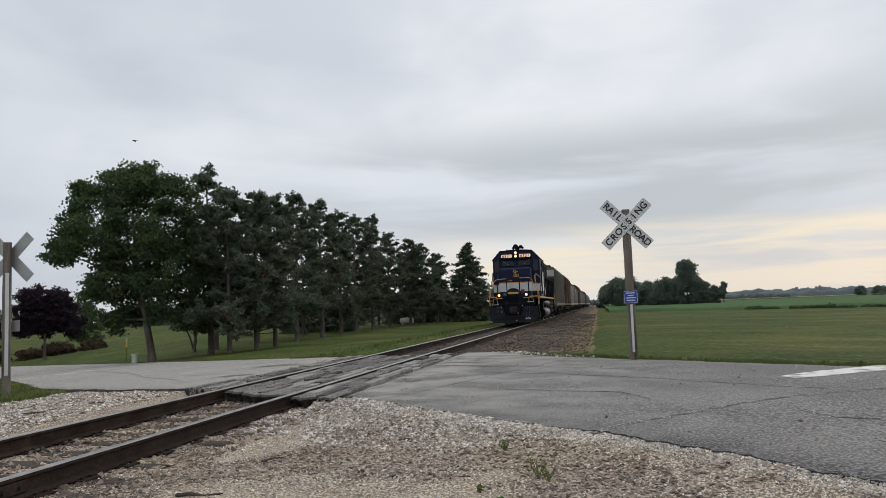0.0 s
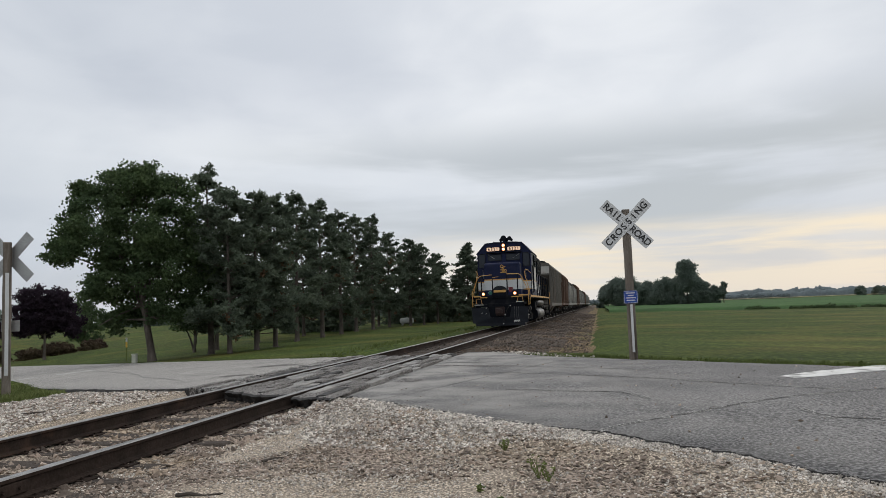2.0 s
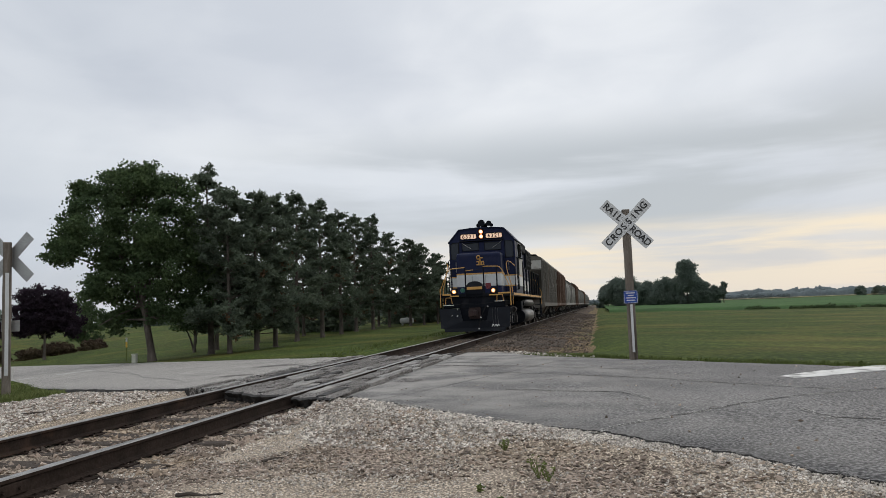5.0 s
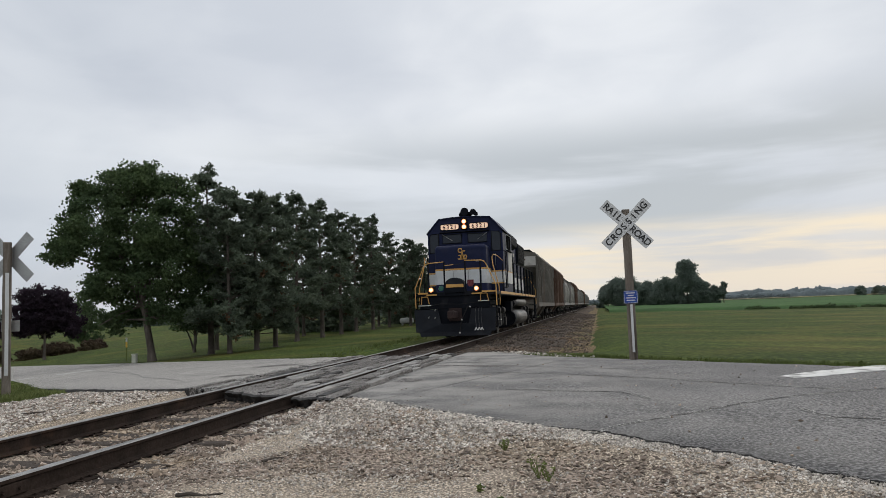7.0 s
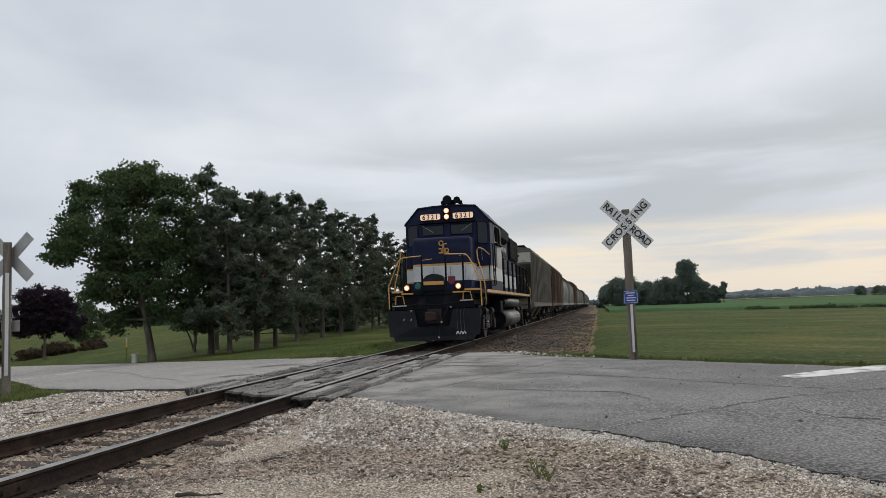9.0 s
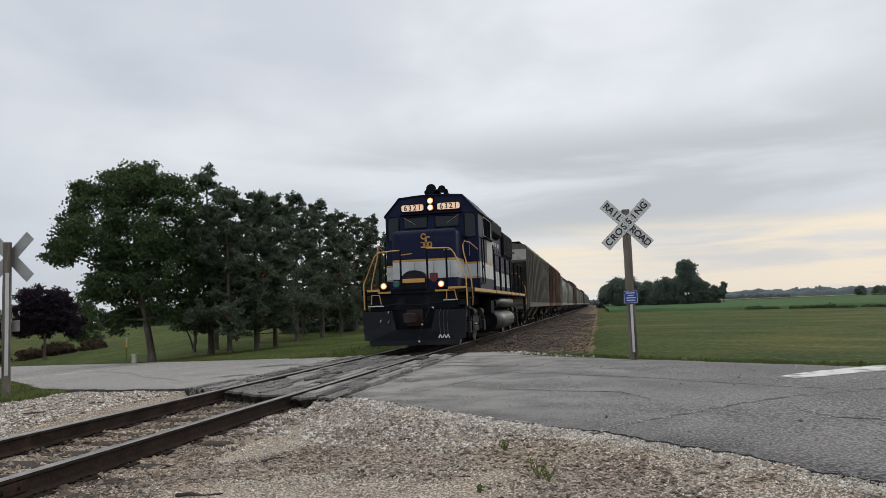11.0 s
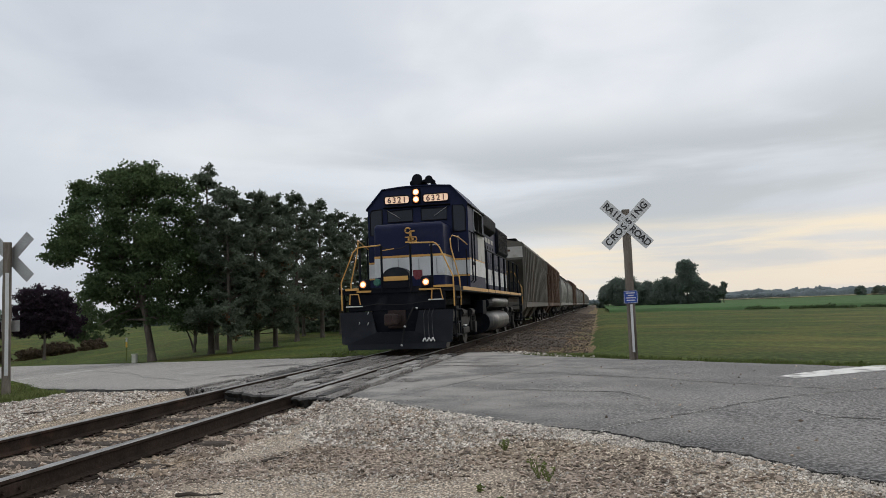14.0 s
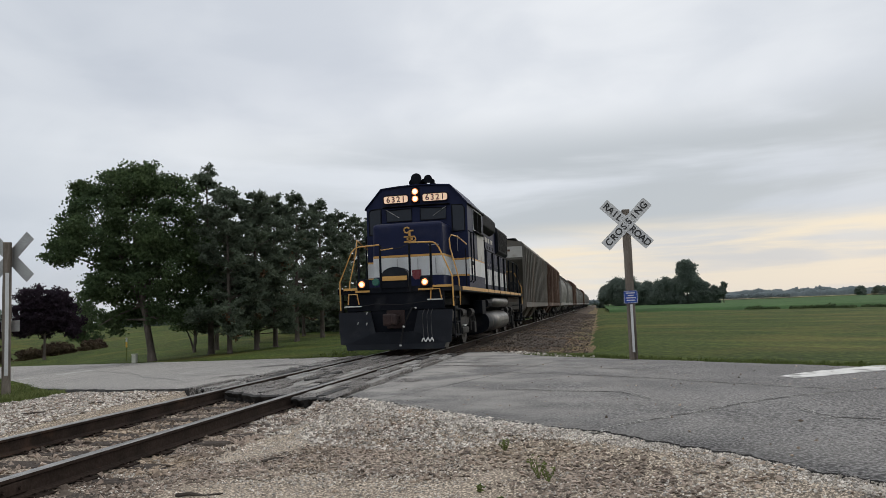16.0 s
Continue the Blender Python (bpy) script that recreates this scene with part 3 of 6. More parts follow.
def build_crossing():
    """Worn planks and asphalt between and beside the rails, with flangeway gaps."""
    def ends(x):
        return 10.3 - 0.42 * x, 18.35 + 0.1 * x
    lanes = []
    for lo, hi in ((-0.64, 0.64), (0.82, 1.48), (-1.5, -0.82)):
        x = lo
        while x < hi - 0.06:
            e = min(x + random.uniform(0.11, 0.19), hi)
            lanes.append((x, e, 0))
            x = e
    for x0, x1, kind in lanes:
        lo, hi = ends((x0 + x1) / 2)
        lo += random.uniform(-0.1, 0.9) if abs(x0) < 0.7 else random.uniform(-0.15, 0.25)
        y = lo
        while y < hi - 0.2:
            e = min(y + random.uniform(0.4, 1.9), hi)
            bm = bmesh.new()
            add_box(bm, (x0 + random.uniform(0.002, 0.018), y, -0.19), (x1 - random.uniform(0.002, 0.018), e - random.uniform(0.01, 0.06), -0.016 + random.uniform(-0.034, 0.012)), 0.008)
            bmesh.ops.subdivide_edges(bm, edges=[q for q in bm.edges if abs(q.verts[0].co.y - q.verts[1].co.y) > 0.6], cuts=7)
            for v in bm.verts:
                v.co += Vector((0.012, 0.04, 0.016)) * noise.noise(v.co * 3.1)
            part("crossing_plank", bm, random.choice((PATCH, PATCH, PATCH, ASPHALT, DUST, TAR_SHADE)), road)
            y = e
    for x0, x1, base, reach in ((-0.66, 0.66, 10.25, 0.30), (0.83, 1.5, 10.1, 0.22), (-1.7, -0.83, 10.5, 0.25)):   # ragged lip where the crossing breaks off
        n = int((x1 - x0) / 0.05)
        verts, faces = [], []
        for i in range(n + 1):
            x = x0 + (x1 - x0) * i / n
            front = base - 0.42 * x - reach * (0.5 + 0.9 * noise.noise((x * 3.1, base, 0.5)) + 0.7 * noise.noise((x * 13, base, 1.5)))
            top = -0.030 + 0.02 * noise.noise((x * 4, base, 7))
            verts += [(x, base - 0.42 * x + 0.7, top), (x, front + 0.05, top - 0.006), (x, front, top - 0.03), (x, front + 0.10, top - 0.10), (x, front + 0.14, -0.24)]
        for i in range(n):
            for r in range(4):
                k = i * 5 + r
                faces.append((k, k + 1, k + 6, k + 5))
        lip = pydata("broken_asphalt", verts, faces, (PATCH, TAR_SHADE), road)
        lip["label"] = "broken asphalt lip beside the rails, its front coloured shade-dark"
        # top in patch colour; front and undercut get painted shade
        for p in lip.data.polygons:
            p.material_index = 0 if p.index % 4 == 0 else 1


build_ties()
build_crossing()


def build_stick(x, y, a, length, name="stick", mat=TIE):
    z = pad_level(x, y) + 0.012
    d = Vector((math.cos(a), math.sin(a), 0))
    pts = [Vector((x, y, z)) + d * length * s + Vector((0, 0, 0.012 * math.sin(s * 7))) for s in (0, 0.3, 0.6, 1)]
    return tagged(link_mesh(name, tube(pts, [0.016, 0.014, 0.013, 0.006], 6), mat), "dark splintered stick lying on the gravel", "stick")


build_stick(2.05, 6.15, 0.9, 0.42)
build_stick(3.1, 6.9, 0.2, 0.3)
build_stick(1.95, 4.95, 0.15, 0.35)
build_stick(-3.1, 9.1, 0.5, 0.9)
build_stick(-2.6, 9.9, 0.2, 0.5)

# ---- fields to the right ----


def crop_level(x, y):
    d = y - (123.3 - 1.136 * x)
    return ground_level(x, y) - 0.1 + 0.5 * ease(-0.5, 2.0, d) + (0.12 * noise.noise((x * 0.25, y * 0.25, 0)) if d < 160 else 0)


field = sheet("crop_field", spaced(6.6, 1800, 7, 60, 1.2), spaced(20, 470, 60, 130, 1.2), crop_level, CROP, lambda x, y: y > 122.6 - 1.136 * x and y > -40)
tagged(field, "low green crop field beyond the mown strip", "field", kind="structure")
grain = sheet("grain_field", spaced(30, 2200, 30, 80, 20), spaced(470, 760, 470, 500, 15), lambda x, y: ground_level(x, y) + 0.9, STUBBLE, lambda x, y: x > 60)
tagged(grain, "strip of ripe tan grain in the distance", "field", kind="structure")

# ---- trees ----


def quads(name, centres, sizes, mat, parent, seed, droop=0.0, long=1.0, label=""):
    """Many small leaf blades, each a bent pair of triangles, joined in one crown."""
    n = len(centres)
    rng = np.random.default_rng(seed)
    u = rng.normal(0, 1, (n, 3))
    u /= np.linalg.norm(u, axis=1)[:, None]
    w = rng.normal(0, 1, (n, 3))
    w[:, 2] -= droop
    v = np.cross(u, w)
    v /= np.linalg.norm(v, axis=1)[:, None] + 1e-9
    s = np.asarray(sizes)[:, None]
    c = np.asarray(centres)
    bend = np.cross(u, v) * s * 0.25
    pts = np.stack([c - u * s * 0.5 * long, c + v * s * 0.42 + bend, c + u * s * 0.5 * long, c - v * s * 0.42 + bend], 1).reshape(-1, 3)
    k = (np.arange(n) * 4)[:, None]
    faces = np.concatenate([k + np.array([0, 1, 2]), k + np.array([0, 2, 3])], 0)
    ob = pydata(name, pts.tolist(), faces.tolist(), mat, parent)
    if label:
        ob["label"] = label
    return ob


def lobe_points(lobes, density, rng, hollow=0.45):
    """Points gathered in ragged clumps inside each lobe of a crown."""
    pts = []
    for x, y, z, r in lobes:
        clumps = max(6, int(26 * r))
        for _ in range(clumps):
            d = rng.normal(0, 1, 3)
            d /= np.linalg.norm(d)
            c = np.array((x, y, z)) + d * r * (hollow + (1.22 - hollow) * rng.random() ** 0.7)
            m = int(density * (0.5 + rng.random()))
            pts.append(c + np.clip(rng.normal(0, 1, (m, 3)), -2.1, 2.1) * np.array((0.24, 0.24, 0.13)) * min(r, 1.6) ** 0.5)
    return np.concatenate(pts)


def limb(bm, a, b, r0, r1, bow=0.15, sides=7):
    a, b = Vector(a), Vector(b)
    side = Vector((random.uniform(-1, 1), random.uniform(-1, 1), random.uniform(-0.2, 0.8))) * bow
    pts = [a.lerp(b, t) + side * math.sin(math.pi * t) for t in (0, 0.25, 0.5, 0.75, 1)]
    add_tube(bm, pts, [r0 + (r1 - r0) * t for t in (0, 0.25, 0.5, 0.75, 1)], sides)


def broadleaf(name, x, y, lobes, trunk, top, r, leaf, density, size, seed, label, category="tree", stems=1, low=0.45, bare=()):
    """lobes: (across, depth, height, radius) round the tree's foot, seen square to the line of sight."""
    rng = np.random.default_rng(seed)
    z = ground_level(x, y)
    root = new(name)
    root.location = (x, y, z - 0.03)
    ax, ay = Vector((0.978, 0.207)), Vector((-0.207, 0.978))
    world_lobes = [(a * ax.x + d * ay.x, a * ax.y + d * ay.y, h, q) for a, d, h, q in lobes]
    bm = bmesh.new()
    t = Vector((trunk[0] * ax.x, trunk[0] * ax.y, trunk[1]))
    base_pts = [Vector((0, 0, -0.1)), Vector((0, 0, 0.25)) + t * 0.06, t * 0.5 + Vector((0.06, 0, 0)), t, Vector((top[0] * ax.x, top[0] * ax.y, top[1]))]
    add_tube(bm, base_pts, [r * 1.5, r * 1.05, r * 0.85, r * 0.6, r * 0.12], 10)
    for s in range(1, stems):
        a = s * 2.1
        limb(bm, (0, 0, 0), (0.5 * math.cos(a), 0.5 * math.sin(a), trunk[1]), r, r * 0.4)
    part("trunk", bm, BARK, root, "", True)
    bm = bmesh.new()
    for lx, ly, lz, q in world_lobes:
        f = random.uniform(low, 0.95)
        start = t * f if lz > t.z else t * min(0.9, max(low, lz / t.z * 0.85))
        limb(bm, start, (lx, ly, lz), r * 0.34, r * 0.06)
        for _ in range(3):
            limb(bm, (lx * 0.8, ly * 0.8, lz * 0.93), (lx + random.uniform(-q, q) * 0.8, ly + random.uniform(-q, q) * 0.8, lz + random.uniform(-q, q) * 0.7), r * 0.1, r * 0.03, 0.1, 5)
    for a, h, b, g in bare:   # dead limbs that stand out below the leaves
        mid = t * (h / t.z)
        limb(bm, mid, mid + Vector((b * ax.x - a * ay.x, b * ax.y - a * ay.y, g)), r * 0.3, r * 0.1, 0.12)
    part("branchwork", bm, BARK, root)
    pts = lobe_points(world_lobes, density, rng)
    quads("crown", pts, rng.uniform(0.6, 1.25, len(pts)) * size, leaf, root, seed)
    return tagged(root, label, category)


maple = broadleaf("maple_tree", -15.85, 31.5,
                  [(-4.2, 0.2, 5.6, 0.75), (-3.3, -0.4, 6.1, 1.05), (-3.3, 0.3, 8.0, 0.75), (-2.0, 0.4, 8.1, 1.15), (-0.9, -0.5, 8.3, 1.0), (0.2, 0.3, 8.4, 0.95), (1.1, 0.0, 7.9, 1.0), (-2.2, -0.8, 6.4, 1.3), (-0.6, 0.9, 6.5, 1.5), (0.9, -0.6, 6.2, 1.3), (-3.9, 0.2, 7.1, 0.6), (-1.7, 0.1, 8.8, 0.5), (-0.3, 0.1, 8.95, 0.5), (0.9, 0.2, 8.5, 0.6), (-4.6, 0.1, 5.5, 0.6), (-3.4, 0.2, 8.6, 0.4), 
                   (-2.0, 0.5, 4.6, 1.05), (-0.4, 0.8, 4.8, 1.25), (1.2, -0.3, 4.6, 1.2), (-1.9, -0.5, 3.1, 0.9), (-0.5, 0.9, 3.0, 1.0), (1.3, -0.5, 3.2, 1.0), (-1.5, -0.8, 4.0, 0.8), (0.3, -0.9, 3.9, 0.7), (0.9, -0.6, 2.2, 0.6), (-1.3, -0.9, 5.3, 0.8), (0.4, -1.0, 5.4, 0.9), (-1.9, 0.1, 2.0, 0.5), (1.8, 0.6, 2.2, 0.7), (2.1, 0.9, 5.4, 1.0), (2.2, 0.6, 3.8, 0.9), (-1.2, 0.9, 2.1, 0.6)],
                  (-0.75, 4.5), (-1.0, 8.6), 0.165, LEAF, 84, 0.145, 11, "large leaning maple with a dense dark green crown on the lawn", bare=((0.9, 2.7, -1.7, -0.9), (0.9, 2.1, 0.9, -0.05)))
broadleaf("purple_maple", -52.0, 67.0,
          [(-2.3, 0, 4.4, 1.4), (-0.8, 0.4, 4.7, 1.6), (0.9, 0, 4.7, 1.6), (2.4, 0.2, 4.2, 1.3), (-1.3, 0, 6.0, 1.3), (0.2, 0, 6.5, 1.3), (1.6, 0.2, 5.8, 1.2), (0, 0.5, 3.7, 1.4), (2.7, 0, 3.4, 0.9), (-2.5, 0, 3.4, 0.9)],
          (0, 2.9), (0.1, 5.8), 0.15, PURPLELEAF, 90, 0.24, 12, "rounded purple-leaved ornamental maple on the lawn", low=0.86)
broadleaf("purple_maple", -58.6, 64.0,
          [(-2.0, 0, 4.4, 1.4), (-0.6, 0.4, 4.9, 1.6), (1.0, 0, 4.6, 1.6), (2.2, 0.2, 4.0, 1.2), (-1.1, 0, 6.1, 1.3), (0.4, 0, 6.4, 1.3), (0, 0.5, 3.7, 1.4), (2.5, 0, 3.3, 0.9)],
          (0, 2.8), (0.1, 5.8), 0.15, PURPLELEAF, 90, 0.24, 17, "second purple-leaved maple, farther along the lawn", low=0.86)
broadleaf("young_tree", -18.5, 39.7, [(-0.5, 0, 2.1, 0.6), (0.5, 0, 2.2, 0.7), (0, 0.2, 2.8, 0.6), (-1.1, 0, 1.7, 0.4)], (0.1, 1.4), (0.2, 2.6), 0.08, LEAF, 14, 0.16, 13, "small multi-stemmed tree under the pines", stems=3)
broadleaf("lawn_tree", -67.5, 93, [(-1.2, 0, 4.6, 1.5), (1.0, 0, 4.2, 1.6), (0, 0, 6.6, 1.5), (0.6, 0, 8.2, 0.9), (1.4, 0, 2.6, 1.4), (-1.0, 0, 2.4, 1.2)], (0, 2.5), (0.2, 8), 0.16, LEAF, 34, 0.28, 14, "light green tree at the back of the lawn")


def pine(name, x, y, h, wide, seed, label, cone=0.0, first=0.2, mat=NEEDLE, tufts=620):
    """A pine: straight trunk, whorled limbs and upturned tufts of needles; cone 1 makes a pointed spruce."""
    rng = np.random.default_rng(seed)
    z = ground_level(x, y)
    root = new(name)
    root.location = (x, y, z - 0.03)
    lean = rng.normal(0, 0.012, 2) * h
    bm = bmesh.new()
    zs = [0, 0.03, 0.3, 0.6, 0.85, 1.0]
    r = 0.0165 * h
    add_tube(bm, [(lean[0] * s * s, lean[1] * s * s, s * h - 0.1 * (s == 0)) for s in zs], [r * 1.35, r, r * 0.8, r * 0.5, r * 0.22, 0.01], 9)
    part("trunk", bm, BARK, root, "", True)
    bm, tips, dead = bmesh.new(), [], []
    count = int(h * (18.0 if cone else 8.0))
    for k in range(count):
        f = first + (0.985 - first) * (k + rng.random()) / count
        g = (f - first) / (1 - first)
        prof = (1 - g) ** 0.7 if cone else (0.62 + 0.55 * g) * (1 - g) ** 0.72 * 1.35
        reach = max(0.18, wide * prof * (rng.uniform(0.8, 1.1) if cone else rng.uniform(0.4, 1.2)))
        a = rng.uniform(0, math.tau)
        start = Vector((lean[0] * f * f, lean[1] * f * f, f * h))
        rise = reach * (rng.uniform(-0.35, 0.0) if cone else rng.uniform(-0.15, 0.35) + 0.6 * g * g)
        end = start + Vector((math.cos(a) * reach, math.sin(a) * reach, rise))
        limb(bm, start, end, 0.012 + 0.010 * reach, 0.006, 0.08, 5)
        m = max(5, int(tufts / count * (0.35 + prof)))
        twigs = [((0.2 if cone else 0.35) + (0.8 if cone else 0.65) * rng.random() ** 0.7, rng.normal(0, 0.16 + 0.10 * reach, 3)) for _ in range(max(3, m // 7))]
        for j in range(m):   # needles sit in short sprays along the limb
            t, off = twigs[j % len(twigs)]
            p = start.lerp(end, t)
            q = rng.random()
            spot = (p.x + off[0] * q + rng.normal(0, 0.05), p.y + off[1] * q + rng.normal(0, 0.05), p.z + (abs(off[2]) * 0.8 if not cone else -abs(off[2]) * 0.5) * q + rng.normal(0, 0.04), rng.uniform(0.7, 1.2))
            (dead if t > 0.5 and (k * 7 + int(t * 40)) % 31 == 0 and g < 0.6 else tips).append(spot)
    part("branchwork", bm, BARK, root)
    for name2, group, m in (("crown", tips, mat), ("dead_foliage", dead, DEADNEEDLE)):
        if not group:
            continue
        c = np.array(group)
        blades = 7
        n = len(c) * blades
        d = rng.normal(0, 1, (len(c), blades, 3))
        d[..., 2] = d[..., 2] * 0.6 + (-0.1 if cone else 0.35)
        d /= np.linalg.norm(d, axis=2)[..., None]
        w = np.cross(d, rng.normal(0, 1, d.shape))
        w /= np.linalg.norm(w, axis=2)[..., None] + 1e-9
        length = (c[:, 3] * 0.21)[:, None, None]
        o = c[:, None, :3]
        pts = np.stack([o - w * 0.012, o + d * length * 0.6 - w * 0.036, o + d * length, o + d * length * 0.6 + w * 0.036], 2).reshape(-1, 3)
        i = (np.arange(n) * 4)[:, None]
        faces = np.concatenate([i + np.array([0, 1, 2]), i + np.array([0, 2, 3])], 0)
        pydata(name2, pts.tolist(), faces.tolist(), m, root)
    return tagged(root, label, "tree", "row of pines")


PINES = [(-14.3, 34.2, 9.4, 1.9), (-12.2, 32.2, 7.7, 1.7), (-11.9, 34.4, 7.8, 1.8), (-11.9, 36.6, 8.0, 1.9), (-14.4, 45.3, 9.6, 2.2), (-14.7, 50.6, 9.9, 2.3), (-15.2, 56.0, 9.7, 2.2), (-15.6, 60.9, 10.0, 2.3),
         (-15.2, 64.5, 10.4, 2.2), (-15.1, 69.5, 9.1, 2.2), (-13.6, 72.0, 8.6, 2.0), (-12.7, 74.0, 8.2, 2.0), (-12.0, 77.5, 7.4, 2.0), (-17.5, 40.5, 8.6, 2.1), (-18.5, 48, 9.0, 2.2), (-18.2, 55.5, 8.4, 2.3), (-18.6, 66.5, 8.6, 2.4), (-17.4, 73.5, 8.0, 2.3), (-15.6, 79.5, 7.6, 2.3)]
for i, (x, y, h, wide) in enumerate(PINES):
    pine("pine_tree", x, y, h, wide * 1.25, 40 + i, "tall dark pine with a bare lower trunk on the lawn", first=0.10 if y < 45 else 0.16, tufts=3500)
pine("spruce_tree", -10.0, 85.5, 9.4, 3.9, 90, "dense dark cone-shaped spruce beside the track", 1.0, 0.03, NEEDLE, 13000)
pine("spruce_tree", -13.9, 86.5, 7.2, 3.0, 93, "shorter dark spruce among the last pines", 1.0, 0.03, NEEDLE, 7000)
for i, (x, y) in enumerate([(-16.6, 88.0), (-19.6, 86.5), (-22.5, 83.0), (-17.2, 83.0)]):
    pine("spruce_tree", x, y, 3.6, 2.6, 94 + i, "low dark evergreen behind the row of pines", 1.0, 0.02, NEEDLE, 3000)
pine("spruce_tree", -18.5, 62.5, 3.2, 2.4, 91, "low dark spreading evergreen under the pines", 1.0, 0.02, NEEDLE, 3000)
pine("spruce_tree", -21.5, 61.0, 3.0, 2.2, 92, "low dark spreading evergreen under the pines", 1.0, 0.02, NEEDLE, 3000)


def shrub(x, y, r, h, mat, seed, label, name="shrub", size=0.12, density=16):
    rng = np.random.default_rng(seed)
    root = new(name)
    root.location = (x, y, ground_level(x, y) - 0.02)
    bm = bmesh.new()
    for k in range(7):
        a = k * 0.9
        limb(bm, (0, 0, 0), (math.cos(a) * r * 0.6, math.sin(a) * r * 0.6, h * 0.7), 0.02, 0.006, 0.05, 5)
    part("stem_cluster", bm, BARK, root)
    lobes = [(rng.uniform(-0.5, 0.5) * r, rng.uniform(-0.5, 0.5) * r, h * rng.uniform(0.4, 0.7), min(r * 0.5, h * 2.2)) for _ in range(6)]
    pts = lobe_points(lobes, density, rng)
    pts[:, 2] = np.abs(pts[:, 2])
    quads("foliage", pts, rng.uniform(0.6, 1.3, len(pts)) * size, mat, root, seed)
    return tagged(root, label, "shrub")


for i, (x, y, r, h) in enumerate([(-71, 71, 2.0, 0.7), (-68, 73, 1.8, 0.6), (-65.5, 75, 1.9, 0.8), (-63, 77.5, 1.7, 0.6), (-60.5, 80, 1.9, 0.75), (-58, 82, 1.6, 0.55), (-36, 98, 1.8, 1.5)]):
    shrub(x, y, r, h, BEDLEAF, 200 + i, "low dark reddish shrub in a bed along the lawn", size=0.26, density=26)


for i, (x, y) in enumerate([(18 + 1.15 * k, 102.6 - 1.31 * k) for k in (4.6, 5.2, 5.9, 6.4, 8.2, 8.8, 9.4, 10, 10.5, 11, 11.6, 12.1, 12.7, 13.5, 14, 14.6, 15.2, 15.8, 16.4, 17.2, 18, 19)]):
    shrub(x, y + random.uniform(-0.5, 0.5), random.uniform(1.0, 1.6), random.uniform(0.05, 0.16), LEAF, 240 + i, "dark weedy clump along the crop edge", size=0.14, density=12)


def far_tree(x, y, h, wide, mat, seed, label, size=0.4, density=30):
    rng = np.random.default_rng(seed)
    lobes = []
    for k in range(max(8, int(h * 1.6))):
        f = 0.08 + 0.84 * rng.random()
        q = wide * 0.5 * (1.05 - 0.45 * abs(f - 0.55))
        lobes.append((rng.uniform(-0.55, 0.55) * wide * (1.15 - f * 0.7), rng.uniform(-0.4, 0.4) * wide, f * h, q * rng.uniform(0.4, 0.7)))
    lobes += [(0, 0, h * 0.9, wide * 0.2), (0.1 * wide, 0, h * 0.78, wide * 0.3), (-0.12 * wide, 0, h * 0.66, wide * 0.32)]
    if h > 10:   # a tall full crown
        lobes += [(k * 0.22 * wide, 0, h * f, wide * 0.34) for f in (0.45, 0.58, 0.7, 0.8) for k in (-1, 1)]
    root = new("field_tree")
    root.location = (x, y, ground_level(x, y) - 0.05)
    part("trunk", tube([(0, 0, -0.2), (0, 0, h * 0.4), (0.2, 0, h * 0.9)], [0.022 * h, 0.016 * h, 0.02], 7), BARK, root)
    pts = lobe_points(lobes, density, rng, 0.2)
    pts += rng.normal(0, 0.05 * wide, pts.shape)
    pts[:, 2] = np.abs(pts[:, 2])
    quads("crown", pts, rng.uniform(0.6, 1.3, len(pts)) * size, mat, root, seed)
    return tagged(root, label, "tree", "trees beyond the field")


rows = [(8.0, 236, 6.5, 4.9), (10.7, 232, 8.5, 5.7), (13.4, 228, 8.2, 5.7), (16.1, 226, 6.6, 4.9), (19.1, 224, 7.0, 5.3), (22.2, 222, 7.0, 4.9), (24.9, 221, 7.6, 4.9), (27.2, 219, 7.4, 4.1), (29.7, 217, 13.0, 4.6), (32.2, 216, 7.2, 4.1), (34.1, 215, 6.2, 3.7), (36.4, 214, 5.2, 2.6), (38.7, 213, 6.2, 1.8)]
# the clump's leaf colour is lifted to carry the haze of distance
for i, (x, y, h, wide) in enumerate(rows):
    far_tree(x, y, h, wide, FARLEAF_HAZED, 300 + i, "dark broadleaf tree in a clump beyond the field")
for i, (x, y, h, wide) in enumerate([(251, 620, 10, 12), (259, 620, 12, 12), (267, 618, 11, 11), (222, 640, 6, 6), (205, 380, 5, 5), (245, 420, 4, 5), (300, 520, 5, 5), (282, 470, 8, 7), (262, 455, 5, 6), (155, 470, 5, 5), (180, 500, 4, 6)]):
    far_tree(x, y, h, wide, FARLEAF_HAZED if i > 2 else HAZELEAF, 330 + i, "lone tree standing far out in the fields", 0.9, 12)


def woods(name, spots, size, mat, label, seed):
    rng = np.random.default_rng(seed)
    pts, sizes = [], []
    for x, y, h in spots:
        for _ in range(190):
            f = rng.random() ** 1.3
            pts.append((x + rng.normal(0, h * 0.42), y + rng.normal(0, h * 0.4), ground_level(x, y) + f * h * (1 + 0.1 * rng.normal())))
            sizes.append(size * rng.uniform(0.6, 1.3))
    quad = quads(name, np.array(pts), sizes, mat, None, seed)
    return tagged(quad, label, "woods", kind="stuff")


